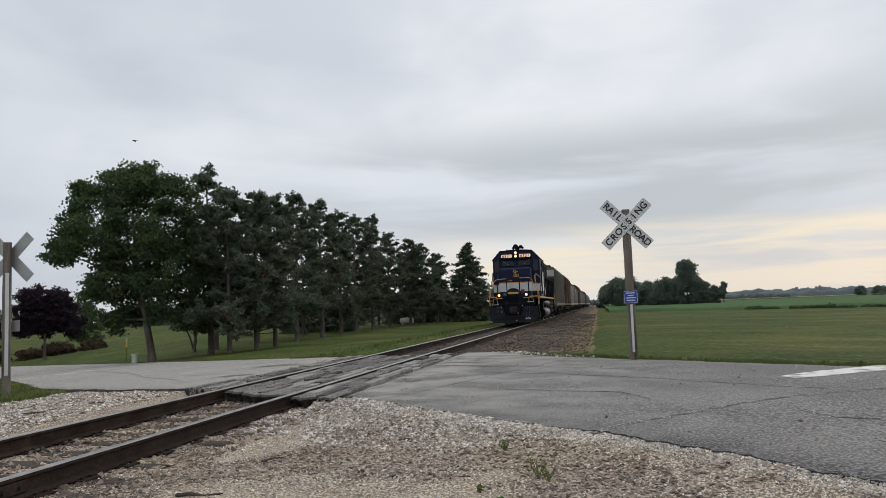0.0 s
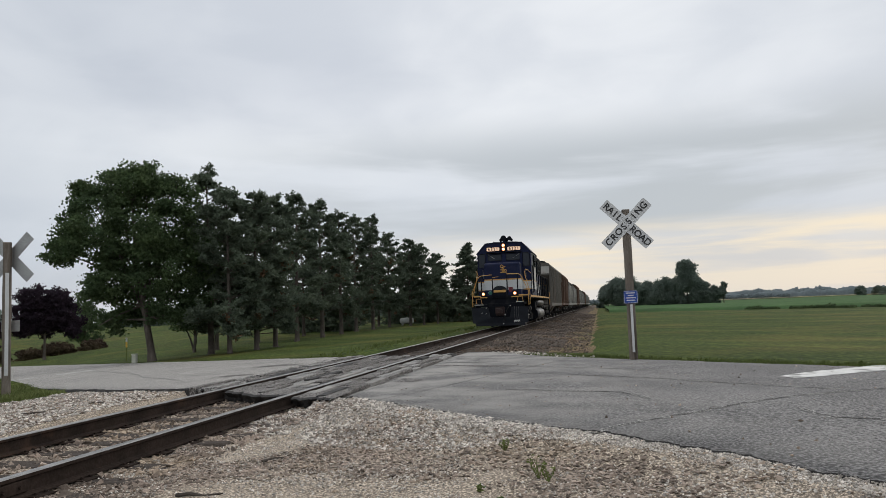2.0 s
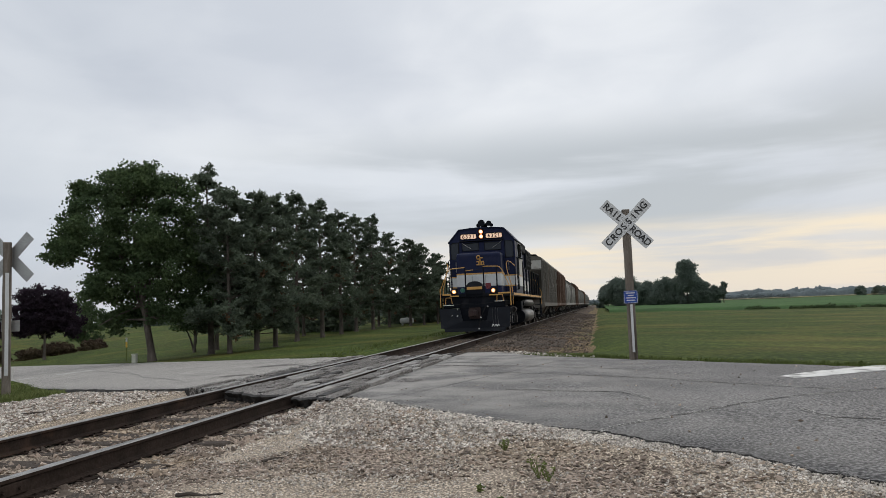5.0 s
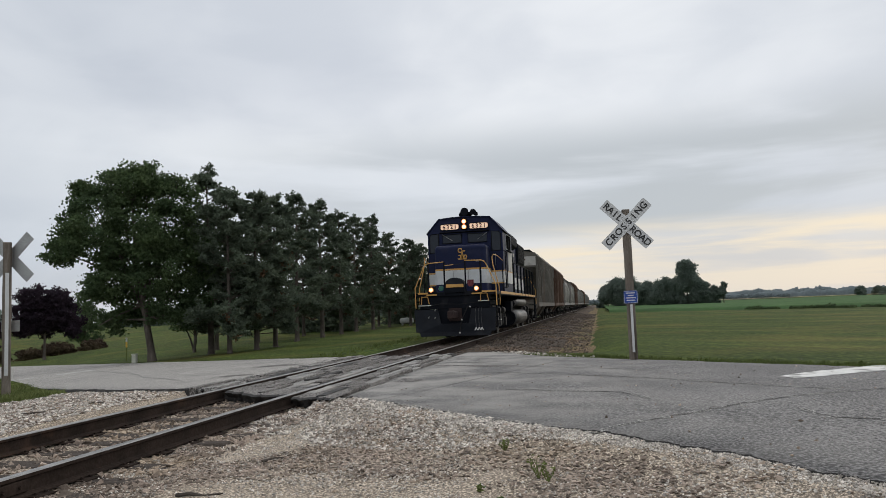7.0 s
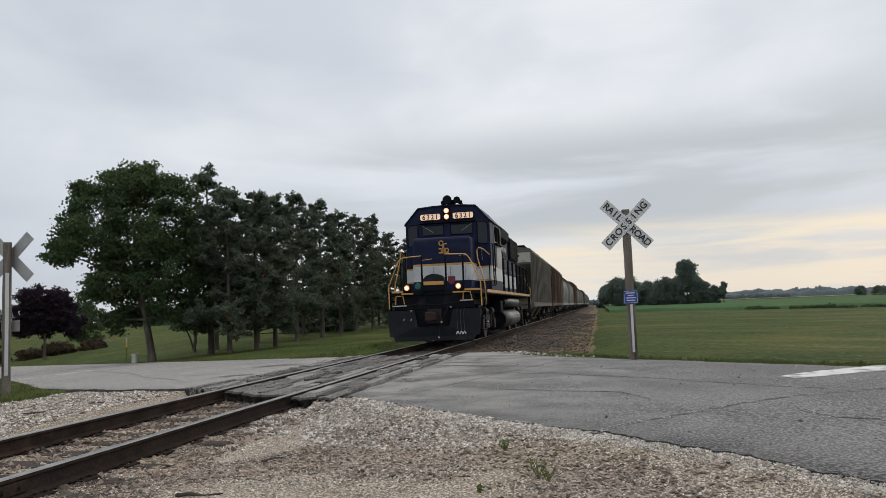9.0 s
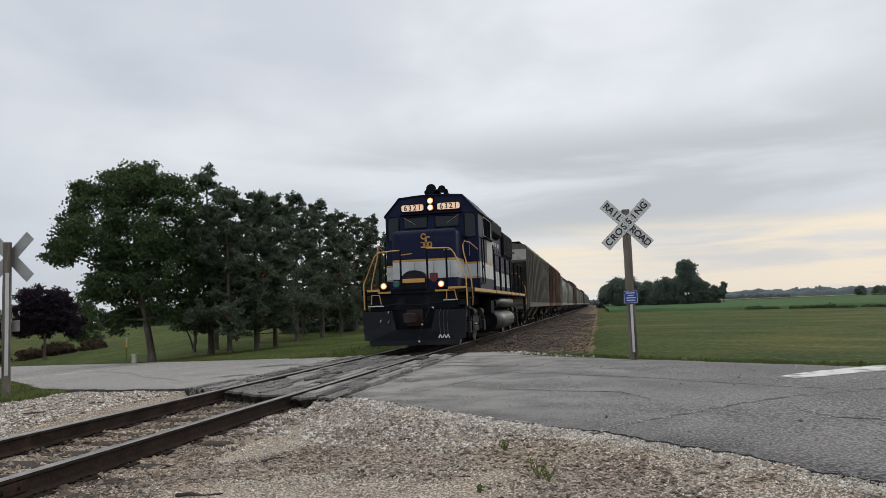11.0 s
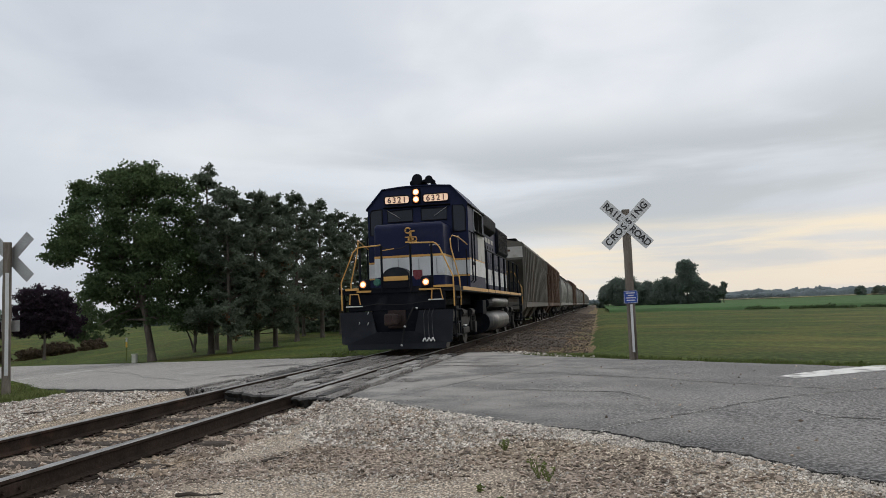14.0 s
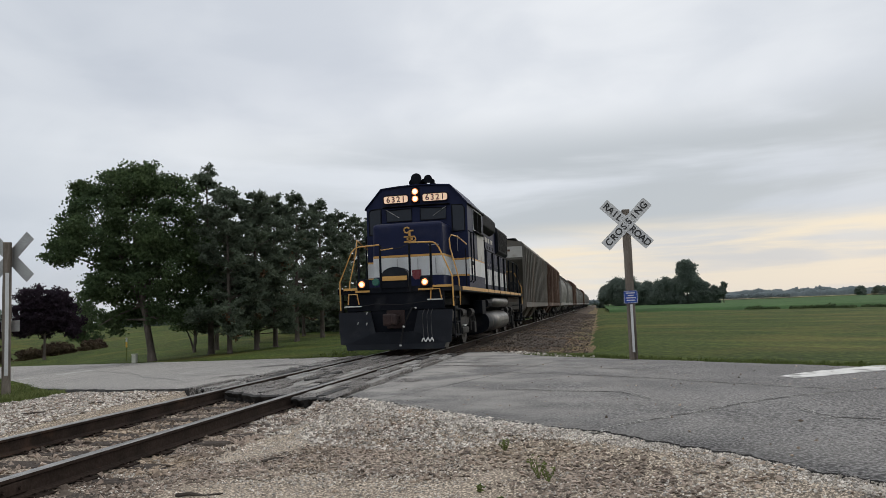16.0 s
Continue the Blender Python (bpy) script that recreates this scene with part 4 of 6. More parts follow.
def ridge(x0, x1, y0, y1, low, high, mat, label, seed):
    """A long, uneven bank of far woods with a rounded, ragged top."""
    n = int((x1 - x0) / 2.5)
    verts, faces = [], []
    for i in range(n + 1):
        x = x0 + (x1 - x0) * i / n
        y = y0 + (y1 - y0) * i / n
        h = low + (high - low) * (0.5 + 0.7 * noise.noise((x * 0.010, seed, 0)) + 0.45 * noise.noise((x * 0.06, seed, 3)) + 0.25 * noise.noise((x * 0.25, seed, 5)))
        h = max(h, low * 0.5)
        z = ground_level(x, y)
        for dy, f in ((-12, -0.1), (-11, 0.55), (-6, 0.9), (0, 1.0), (8, 0.8), (14, -0.1)):
            j = 1 + 0.12 * noise.noise((x * 0.3, dy, seed))
            verts.append((x + 2 * noise.noise((x * 0.2, dy, 9)), y + dy + 3 * noise.noise((x * 0.15, dy, 2)), z + h * f * j))
    for i in range(n):
        for r in range(5):
            k = i * 6 + r
            faces.append((k, k + 6, k + 7, k + 1))
    return tagged(pydata("distant_woods", verts, faces, mat, None, True), label, "woods", kind="stuff")


# horizon woods: no air in between, the haze sits in their colour
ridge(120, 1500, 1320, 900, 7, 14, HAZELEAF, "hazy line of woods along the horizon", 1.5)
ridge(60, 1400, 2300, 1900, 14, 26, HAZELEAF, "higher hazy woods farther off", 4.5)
woods("distant_woods", [(-420 + i * 5.0, 300 + random.uniform(-15, 15) - abs(i - 40) * 0.6, random.uniform(5, 9)) for i in range(82)], 2.2, FARLEAF_HAZED, "far trees behind the lawn", 6)
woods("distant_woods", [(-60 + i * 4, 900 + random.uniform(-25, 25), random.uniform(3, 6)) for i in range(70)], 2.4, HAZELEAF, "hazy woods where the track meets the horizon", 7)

# ---- grass and weeds ----


def tufts(name, spots, height, mat, label, seed, blades=7):
    rng = np.random.default_rng(seed)
    verts, faces = [], []
    for x, y, z in spots:
        for _ in range(blades):
            a, b = rng.uniform(0, math.tau), rng.uniform(0, math.tau)
            h = height * rng.uniform(0.5, 1.3)
            o = rng.normal(0, 0.03, 2)
            dx, dy = math.cos(a) * 0.006, math.sin(a) * 0.006
            lx, ly = math.cos(b) * h * 0.45, math.sin(b) * h * 0.45
            k = len(verts)
            verts += [(x + o[0] - dx, y + o[1] - dy, z), (x + o[0] + dx, y + o[1] + dy, z), (x + o[0] + lx * 0.4 + dx * 0.7, y + o[1] + ly * 0.4 + dy * 0.7, z + h * 0.6), (x + o[0] + lx, y + o[1] + ly, z + h)]
            faces += [(k, k + 1, k + 2), (k, k + 2, k + 3)]
    return tagged(pydata(name, verts, faces, mat), label, "grass", kind="stuff")


def spots_on(count, xlo, xhi, ylo, yhi, ok):
    out = []
    for _ in range(count):
        x, y = random.uniform(xlo, xhi), random.uniform(ylo, yhi)
        if ok(x, y):
            out.append((x, y, ground_level(x, y)))
    return out


tufts("verge_grass", spots_on(5200, -9.5, -3.6, 7, 14.5, lambda x, y: y < near_y(x) - 0.15 and x < -4.6 + 0.5 * noise.noise((x, y, 1)) - 0.3 * (y - 9)), 0.09, WEED, "rough verge grass by the crossing post", 21)
edge = []
for k in range(8, len(FAR_EDGE) - 1):
    for s in range(260):
        x, y = lerp2(FAR_EDGE[k], FAR_EDGE[k + 1], random.random())
        o = random.random() ** 2 * 0.9
        if x > 3.2:
            edge.append((x + o * 0.65, y + o * 0.76, ground_level(x, y) + 0.02))
tufts("verge_grass", edge, 0.07, BLADE, "grass fringe along the road edge", 22)
edge = []
for k in range(0, 8):
    for s in range(170):
        x, y = lerp2(FAR_EDGE[k], FAR_EDGE[k + 1], random.random())
        o = 0.05 + random.random() ** 2 * 0.8
        edge.append((x + o * 0.65, y + o * 0.76, ground_level(x, y)))
tufts("verge_grass", edge, 0.08, BLADE, "lawn fringe along the far road edge", 23)
tufts("verge_grass", spots_on(500, -3.2, -1.9, 19, 60, lambda x, y: True), 0.10, BLADE, "grass beside the track bed", 25)


def weed(x, y, h, seed):
    rng = np.random.default_rng(seed)
    root = new("weed")
    root.location = (x, y, pad_level(x, y) - 0.005)
    bm, pts = bmesh.new(), []
    for k in range(6):
        a, t = rng.uniform(0, math.tau), rng.uniform(0.2, 0.5)
        end = (math.cos(a) * h * t, math.sin(a) * h * t, h * rng.uniform(0.6, 1.1))
        limb(bm, (0, 0, 0), end, 0.004, 0.002, 0.02, 5)
        for f in (0.35, 0.55, 0.7, 0.85, 1.0):
            pts.append((end[0] * f + rng.normal(0, 0.01), end[1] * f + rng.normal(0, 0.01), end[2] * f))
    part("stem_cluster", bm, WEED, root)
    quads("foliage", np.array(pts), rng.uniform(0.012, 0.026, len(pts)), WEED, root, seed, 0, 1.8)
    return tagged(root, "small pale green weed growing in the gravel", "weed", "weeds in the gravel")


for i, (x, y, h) in enumerate([(4.55, 5.5, 0.17), (4.62, 5.42, 0.13), (4.2, 6.3, 0.10), (4.15, 5.25, 0.05)]):
    weed(x, y, h, 500 + i)

# ---- signs and small roadside things ----
WOOD = material("weathered_post", (0.14, 0.115, 0.095), (0.30, 0.26, 0.22), 2.0, 0.9, 0, 0.8, 30, (0.07, 0.055, 0.045), 1.4, 0.58, 0.2, 0, (5, 5, 0.5))
SIGNWHITE = material("reflective_white", (0.60, 0.60, 0.60), (0.70, 0.70, 0.69), 3, 0.45, 0, 0.02, 90, (0.45, 0.44, 0.42), 3.0, 0.70)
SIGNBACK = material("aluminium_back", (0.36, 0.36, 0.36), (0.46, 0.46, 0.46), 3, 0.5, 0.4, 0.05, 60, (0.28, 0.27, 0.26), 4, 0.64)
BLACKPAINT = material("black_paint", (0.012, 0.012, 0.012), (0.03, 0.03, 0.03), 5, 0.5, 0, 0.02, 80)
BLUESIGN = material("blue_sign", (0.012, 0.055, 0.30), (0.018, 0.075, 0.36), 4, 0.4, 0, 0.02, 80)
BEIGE = material("beige_plastic", (0.45, 0.46, 0.38), (0.55, 0.55, 0.47), 4, 0.6, 0, 0.05, 60, (0.3, 0.3, 0.24), 4, 0.6)
YELLOW = material("yellow_paint", (0.62, 0.36, 0.03), (0.74, 0.44, 0.05), 4, 0.5, 0, 0.05, 60, (0.35, 0.22, 0.06), 3, 0.66)
TANKWHITE = material("white_tank_paint", (0.68, 0.68, 0.66), (0.80, 0.80, 0.78), 2, 0.4, 0, 0.02, 60, (0.5, 0.48, 0.42), 1.2, 0.66)
BOLT = material("galvanised_bolt", (0.3, 0.3, 0.3), (0.42, 0.42, 0.42), 8, 0.45, 0.8, 0, 60)


def crossbuck(x, y, z, h, turn, label, front, spin=0.0):
    root = new("railroad_crossing_sign")
    root.matrix_basis = pose(x, y, z, 0, 0, turn)
    bm = box((-0.078, -0.085, -0.3), (0.078, 0.085, h), 0.012)
    bmesh.ops.subdivide_edges(bm, edges=[e for e in bm.edges if abs(e.verts[0].co.z - e.verts[1].co.z) > 1], cuts=14)
    for v in bm.verts:
        v.co += Vector((0.008, 0.008, 0)) * noise.noise(v.co * 2.3)
    bmesh.ops.transform(bm, matrix=pose(0, 0, 0, 0, 0, spin), verts=bm.verts)
    part("post", bm, WOOD, root, "weathered square timber post")
    zc = h - 0.30
    for k, (a, text) in enumerate(((-45, "RAIL  ROAD"), (45, "CROSSING"))):
        yy = -0.095 - 0.006 * k
        m = pose(0, yy, zc, 0, -a, 0)
        bm = box((-0.61, -0.003, -0.114), (0.61, 0.003, 0.114), 0.0)
        bmesh.ops.transform(bm, matrix=m, verts=bm.verts)
        blade = part("blade", bm, (SIGNWHITE if front else SIGNBACK), root, "white crossbuck blade with black lettering" if front else "grey back of a crossbuck blade")
        if front:
            for word, at, gap in ((("RAIL", -0.355, 0.112), ("ROAD", 0.355, 0.125)) if k == 0 else (("CROSSING", 0.0, 0.142),)):
                for i, ch in enumerate(word):
                    letters(ch, 0.185, BLACKPAINT, blade, m @ pose(at + (i - (len(word) - 1) / 2) * gap, -0.006, 0, 90, 0, 0), 0.002, "letter", 0.0035)
        for q in (-0.05, 0.05):
            part("bolt", tube([m @ Vector((q, 0.0, 0)), m @ Vector((q, -0.016, 0))], 0.012, 6), BOLT, root)
    return root


post = crossbuck(5.67, 15.1, -0.06, 3.02, 2, "", True)
tagged(post, "white railroad crossbuck sign on a weathered timber post", "crossing sign", "crossbuck signs")
part("reflective_strip", box((-0.02, -0.104, 0.18), (0.028, -0.094, 1.12), 0.001), SIGNWHITE, post, "narrow white reflective strip")
plate = part("notice_plate", prism([(-0.135 + 0.02, 1.14), (0.115, 1.14), (0.135, 1.16), (0.135, 1.37), (0.115, 1.39), (-0.115, 1.39), (-0.135, 1.37), (-0.135, 1.16)], 1, -0.112, -0.106), BLUESIGN, post, "small blue notice plate with white lines")
bm = bmesh.new()
for lo, hi in (((-0.128, 1.147), (-0.122, 1.383)), ((0.122, 1.147), (0.128, 1.383)), ((-0.12, 1.147), (0.12, 1.153)), ((-0.12, 1.377), (0.12, 1.383))):
    add_box(bm, (lo[0], -0.1145, lo[1]), (hi[0], -0.1125, hi[1]))
part("border", bm, SIGNWHITE, plate)
bm = bmesh.new()
for k, w in enumerate((0.09, 0.055, 0.098, 0.082)):
    add_box(bm, (-w, -0.1145, 1.335 - k * 0.048), (w, -0.1125, 1.353 - k * 0.048))
part("line_of_writing", bm, SIGNWHITE, plate)

post = crossbuck(-6.52, 12.56, -0.30, 3.07, 184, "", False, 37)
tagged(post, "crossbuck sign seen from behind on a timber post", "crossing sign", "crossbuck signs")
part("reflective_strip", box((-0.035, 0.087, 0.42), (0.03, 0.097, 2.45), 0.001, pose(0, 0, 0, 0, 0, 37)), SIGNWHITE, post, "narrow white reflective strip")
part("notice_plate", box((-0.2, -0.112, 1.28), (0.2, -0.104, 1.50), 0.002), SIGNBACK, post, "grey back of a small notice plate")


def pedestal(x, y):
    root = new("utility_pedestal")
    root.location = (x, y, ground_level(x, y))
    part("cabinet", box((-0.105, -0.10, -0.1), (0.105, 0.10, 0.42), 0.02), BEIGE, root)
    part("cap", box((-0.12, -0.115, 0.42), (0.12, 0.115, 0.48), 0.02), BEIGE, root)
    tagged(root, "pale utility pedestal at the edge of the lawn", "utility box")


pedestal(-16.3, 30.8)
root = new("marker_post")
root.location = (-20.4, 36.0, ground_level(-20.4, 36.0))
part("post", box((-0.04, -0.02, -0.2), (0.04, 0.02, 0.75), 0.008), WEED, root)
part("band", box((-0.045, -0.025, 0.75), (0.045, 0.025, 1.05), 0.008), YELLOW, root, "yellow warning band")
part("cap", box((-0.045, -0.025, 1.05), (0.045, 0.025, 1.28), 0.008), SIGNWHITE, root, "white top")
tagged(root, "slim pipeline marker post with yellow band", "marker post")

root = new("propane_tank")
root.location = (-14.65, 74.5, ground_level(-14.65, 74.5))
root.scale = (0.66, 0.66, 0.66)
prof = [(-1.15, 0.02), (-1.12, 0.22), (-1.02, 0.38), (-0.85, 0.46), (0.85, 0.46), (1.02, 0.38), (1.12, 0.22), (1.15, 0.02)]
part("vessel", tube([(p[0], 0, 0.72) for p in prof], [p[1] for p in prof], 20), TANKWHITE, root, "", True)
part("dome", tube([(0, 0, 1.15), (0, 0, 1.3)], 0.2, 14), TANKWHITE, root)
for s in (-0.7, 0.7):
    part("foot", box((s - 0.08, -0.35, -0.1), (s + 0.08, 0.35, 0.32), 0.02), SIGNBACK, root)
tagged(root, "white horizontal propane tank standing on the lawn", "propane tank")

# ---- the train ----
NAVY = material("navy_paint", (0.010, 0.014, 0.043), (0.015, 0.020, 0.057), 1.5, 0.5, 0, 0.03, 70, (0.022, 0.025, 0.052), 1.2, 0.64, 0.12)
BAND = material("white_band_paint", (0.52, 0.53, 0.54), (0.64, 0.65, 0.66), 2.0, 0.45, 0, 0.03, 70, (0.38, 0.37, 0.35), 1.6, 0.66)
TRIM = material("yellow_trim", (0.55, 0.29, 0.07), (0.67, 0.375, 0.105), 3.0, 0.45, 0, 0.03, 70, (0.40, 0.25, 0.08), 2.5, 0.66)
LOCOBLACK = material("black_loco_paint", (0.0055, 0.0065, 0.010), (0.011, 0.013, 0.018), 2.0, 0.7, 0, 0.06, 60, (0.019, 0.019, 0.022), 1.6, 0.60, 0.07)
PLOW = material("dark_plow_paint", (0.008, 0.0095, 0.014), (0.013, 0.016, 0.023), 2.0, 0.6, 0, 0.06, 60, (0.022, 0.024, 0.028), 1.8, 0.60, 0.2)
GRIME = material("oily_grime", (0.008, 0.008, 0.0085), (0.018, 0.0175, 0.018), 3.0, 0.7, 0, 0.2, 50, (0.034, 0.031, 0.030), 2.5, 0.62, 0.25)
TANKGREY = material("grimy_silver", (0.036, 0.036, 0.038), (0.070, 0.070, 0.071), 1.5, 0.45, 0.2, 0.05, 60, (0.10, 0.09, 0.08), 1.4, 0.58)
GLASS = material("cab_glass", (0.012, 0.016, 0.024), (0.018, 0.023, 0.034), 1.0, 0.08, 0, 0, 30, None, 1, 0.6, 0.3)
# matt near-black that stands for deep shade in openings and under the deck
SHADE_BLACK = material("painted_shade_black", (0.006, 0.006, 0.006), (0.012, 0.012, 0.012), 2, 1.0, 0, 0, 30, None, 1, 0.6, 0.0)
COUPLER = material("rusty_coupler", (0.024, 0.013, 0.012), (0.046, 0.024, 0.021), 5.0, 0.8, 0.2, 0.3, 40)
STEEL = material("worn_wheel_steel", (0.022, 0.021, 0.020), (0.050, 0.046, 0.044), 5.0, 0.6, 0.4, 0.1, 60)
HOSEWHITE = material("pale_fitting", (0.55, 0.55, 0.54), (0.7, 0.7, 0.68), 6, 0.5, 0.2, 0, 60)
REDLENS = material("red_lens", (0.11, 0.008, 0.014), (0.15, 0.012, 0.02), 5, 0.3, 0, 0, 60)
GREENLENS = material("green_lens", (0.02, 0.10, 0.075), (0.03, 0.14, 0.10), 5, 0.3, 0, 0, 60)
LAMP = glowing("headlight_glow", (1.0, 0.34, 0.13), 1.0)
LAMPCORE = glowing("headlight_filament", (1.0, 0.60, 0.31), 3.6)
BOARD = glowing("lit_number_board", (1.0, 0.66, 0.47), 0.40)


HOPPERGREY = material("weathered_grey_hopper", (0.100, 0.092, 0.080), (0.168, 0.156, 0.136), 0.8, 0.75, 0, 0.15, 40, (0.12, 0.09, 0.07), 0.7, 0.58, 0.3, 0, (1, 1, 0.4))
HOPPERBROWN = material("rust_brown_hopper", (0.070, 0.040, 0.028), (0.115, 0.068, 0.048), 0.9, 0.8, 0, 0.15, 40, (0.19, 0.13, 0.10), 0.8, 0.60, 0.2, 0, (1, 1, 0.4))
HOPPERPALE = material("pale_grey_hopper", (0.165, 0.162, 0.148), (0.245, 0.24, 0.22), 0.7, 0.55, 0, 0.08, 40, (0.22, 0.19, 0.16), 0.6, 0.60, 0.3, 0, (1, 1, 0.4))
HOPPERPANEL = material("pale_end_panel", (0.42, 0.41, 0.38), (0.52, 0.50, 0.47), 1.5, 0.7, 0, 0.1, 40, (0.25, 0.20, 0.16), 1.2, 0.58)


def mirrored(make):
    for s in (-1, 1):
        make(s)


def wheelset(parent, y, r, tread=0.7, hub=1.0):
    """One axle with its two flanged wheels; it turns as the train rolls."""
    bm = bmesh.new()
    add_cyl(bm, (-1.05, 0, 0), (1.05, 0, 0), 0.085, 12)
    for s in (-1, 1):
        add_tube(bm, [(s * 0.685, 0, 0), (s * 0.71, 0, 0), (s * 0.715, 0, 0), (s * 0.825, 0, 0)], [r + 0.02, r + 0.025, r, r - 0.006], 28)
        add_cyl(bm, (s * 0.80, 0, 0), (s * 0.86, 0, 0), r * 0.35, 16)
        for k in range(6):
            a = k * math.tau / 6
            add_cyl(bm, (s * 0.82, math.cos(a) * r * 0.55, math.sin(a) * r * 0.55), (s * 0.835, math.cos(a) * r * 0.55, math.sin(a) * r * 0.55), 0.05, 8)
    ob = part("wheelset", bm, STEEL, parent, "worn steel wheels on an axle")
    ob.location = (0, y, r)
    return ob, y, r


def lit_core(bm):
    """The last ring of a lens and its cap burn brighter than the rim."""
    bm.faces.ensure_lookup_table()
    for f in list(bm.faces)[40:60] + [bm.faces[-1]]:
        f.material_index = 1


def build_locomotive():
    loco = new("locomotive")
    tagged(loco, "navy diesel locomotive with white band and yellow handrails", "locomotive")
    wheels = []
    # frame and end platforms
    bm = box((-0.85, 0.15, 1.22), (0.85, 17.0, 1.66), 0.02)
    part("underframe", bm, LOCOBLACK, loco)
    part("deck", box((-1.52, 0.02, 1.56), (1.52, 17.1, 1.70), 0.012), LOCOBLACK, loco)
    for s in (-1, 1):
        part("sill_stripe", box((s * 1.524, 1.3, 1.605), (s * 1.53, 16.2, 1.705), 0.001), TRIM, loco, "yellow stripe along the sill")
    # snow plow, end plate and coupler
    part("end_plate", box((-1.28, 0.06, 1.12), (1.28, 0.14, 1.72), 0.01), LOCOBLACK, loco)
    plow = prism([(-1.26, 0.14), (1.26, 0.14), (1.30, 0.28), (1.44, 0.30), (1.49, 1.10), (0.62, 1.10), (0.50, 0.58), (-0.50, 0.58), (-0.62, 1.10), (-1.49, 1.10), (-1.44, 0.30), (-1.30, 0.28)], 1, -0.10, -0.07)
    for v in plow.verts:
        v.co.y += -0.05 * (1.1 - v.co.z) + 0.10 * abs(v.co.x) / 1.5
    part("snow_plow", plow, PLOW, loco, "black steel snow plow with coupler opening")
    part("pilot_back", box((-0.66, 0.10, 0.35), (0.66, 0.16, 1.14), 0.01), LOCOBLACK, loco)
    bm = bmesh.new()
    add_box(bm, (-0.11, -0.25, 0.80), (0.11, 0.3, 1.0), 0.02)
    add_box(bm, (-0.19, -0.48, 0.74), (0.06, -0.22, 1.04), 0.05)
    add_box(bm, (0.03, -0.52, 0.76), (0.17, -0.30, 1.02), 0.05)
    add_box(bm, (-0.24, 0.06, 0.66), (0.24, 0.14, 1.14), 0.03)
    part("coupler", bm, COUPLER, loco, "rusty knuckle coupler")
    part("cut_lever", tube([(-1.32, -0.02, 1.24), (-0.86, -0.02, 1.25), (-0.5, -0.05, 1.30), (0.2, -0.08, 1.26), (0.95, -0.02, 1.33), (1.3, 0.0, 1.36)], 0.011, 6), GRIME, loco)
    for x0, x1, z in ((-1.32, -0.86, 1.235), (0.86, 1.26, 1.345)):
        part("tread_edge", box((x0, -0.045, z), (x1, -0.02, z + 0.03), 0.004), HOSEWHITE, loco, "pale step edge")
    # hoses
    part("brake_hose", tube([(0.55, -0.02, 1.12), (0.52, -0.22, 1.18), (0.40, -0.24, 0.95), (0.28, -0.24, 0.70), (0.22, -0.24, 0.42), (0.20, -0.26, 0.26)], 0.020, 8), GRIME, loco, "black brake hose")
    for p in ((0.56, -0.06, 1.17), (0.29, -0.26, 0.72), (0.2, -0.28, 0.26)):
        part("hose_fitting", tube([(p[0] - 0.022, p[1], p[2]), (p[0] + 0.022, p[1], p[2] - 0.02)], 0.022, 8), HOSEWHITE, loco)
    for k, x in enumerate((0.78, 0.89, 0.99)):
        part("control_hose", tube([(x, -0.04, 1.12), (x - 0.01, -0.2, 1.0), (x, -0.25, 0.7), (x + 0.02, -0.27, 0.42)], 0.010, 6), TANKGREY, loco)
        bm = bmesh.new()
        add_cyl(bm, (x + 0.01, -0.28, 0.42), (x - 0.03, -0.30, 0.33), 0.017, 8)
        add_cyl(bm, (x + 0.02, -0.28, 0.42), (x + 0.06, -0.30, 0.33), 0.014, 8)
        part("hose_fitting", bm, HOSEWHITE, loco)
    for x, z in ((-0.95, 0.80), (-0.72, 0.78), (-0.71, 1.05)):
        part("hose_fitting", tube([(x, -0.12, z), (x + 0.035, -0.16, z + 0.05)], 0.014, 6), HOSEWHITE, loco)
    # corner steps
    def steps(s):
        for z in (0.42, 0.75, 1.08, 1.38):
            part("step", box((s * 1.12, 0.35, z), (s * 1.52, 0.95, z + 0.04), 0.006), LOCOBLACK, loco)
        part("step_side", box((s * 1.46, 0.30, 0.38), (s * 1.50, 0.36, 1.66), 0.004), LOCOBLACK, loco)
        part("step_side", box((s * 1.46, 0.94, 0.38), (s * 1.50, 1.0, 1.66), 0.004), LOCOBLACK, loco)
        for y0 in (16.1, 16.75):
            part("step_side", box((s * 1.44, y0, 0.4), (s * 1.50, y0 + 0.06, 1.66), 0.004), LOCOBLACK, loco)
        for z in (0.45, 0.8, 1.15):
            part("step", box((s * 1.12, 16.12, z), (s * 1.5, 16.78, z + 0.04), 0.006), LOCOBLACK, loco)
        lo, hi = (-1.34, -0.97) if s < 0 else (0.97, 1.50)
        part("deck_edge", box((lo, -0.01, 1.66), (hi, 0.015, 1.72), 0.004), TRIM, loco, "yellow deck edge")
    mirrored(steps)
    # ditch lights, marker lenses and drop plate
    def ditch(s):
        c = s * 0.825
        lamp = part("ditch_light", box((c - 0.14, -0.06, 1.67), (c + 0.14, 0.12, 1.94), 0.03), LOCOBLACK, loco, "black ditch light housing")
        bm = bmesh.new()
        add_tube(bm, [(c, -0.062, 1.805), (c, -0.09, 1.805)], [0.115, 0.10], 20)
        part("bezel", bm, GRIME, lamp)
        bm = bmesh.new()
        add_tube(bm, [(c, -0.085, 1.805), (c, -0.096, 1.805), (c, -0.103, 1.805), (c, -0.107, 1.805)], [0.088, 0.080, 0.052, 0.015], 20)
        lit_core(bm)
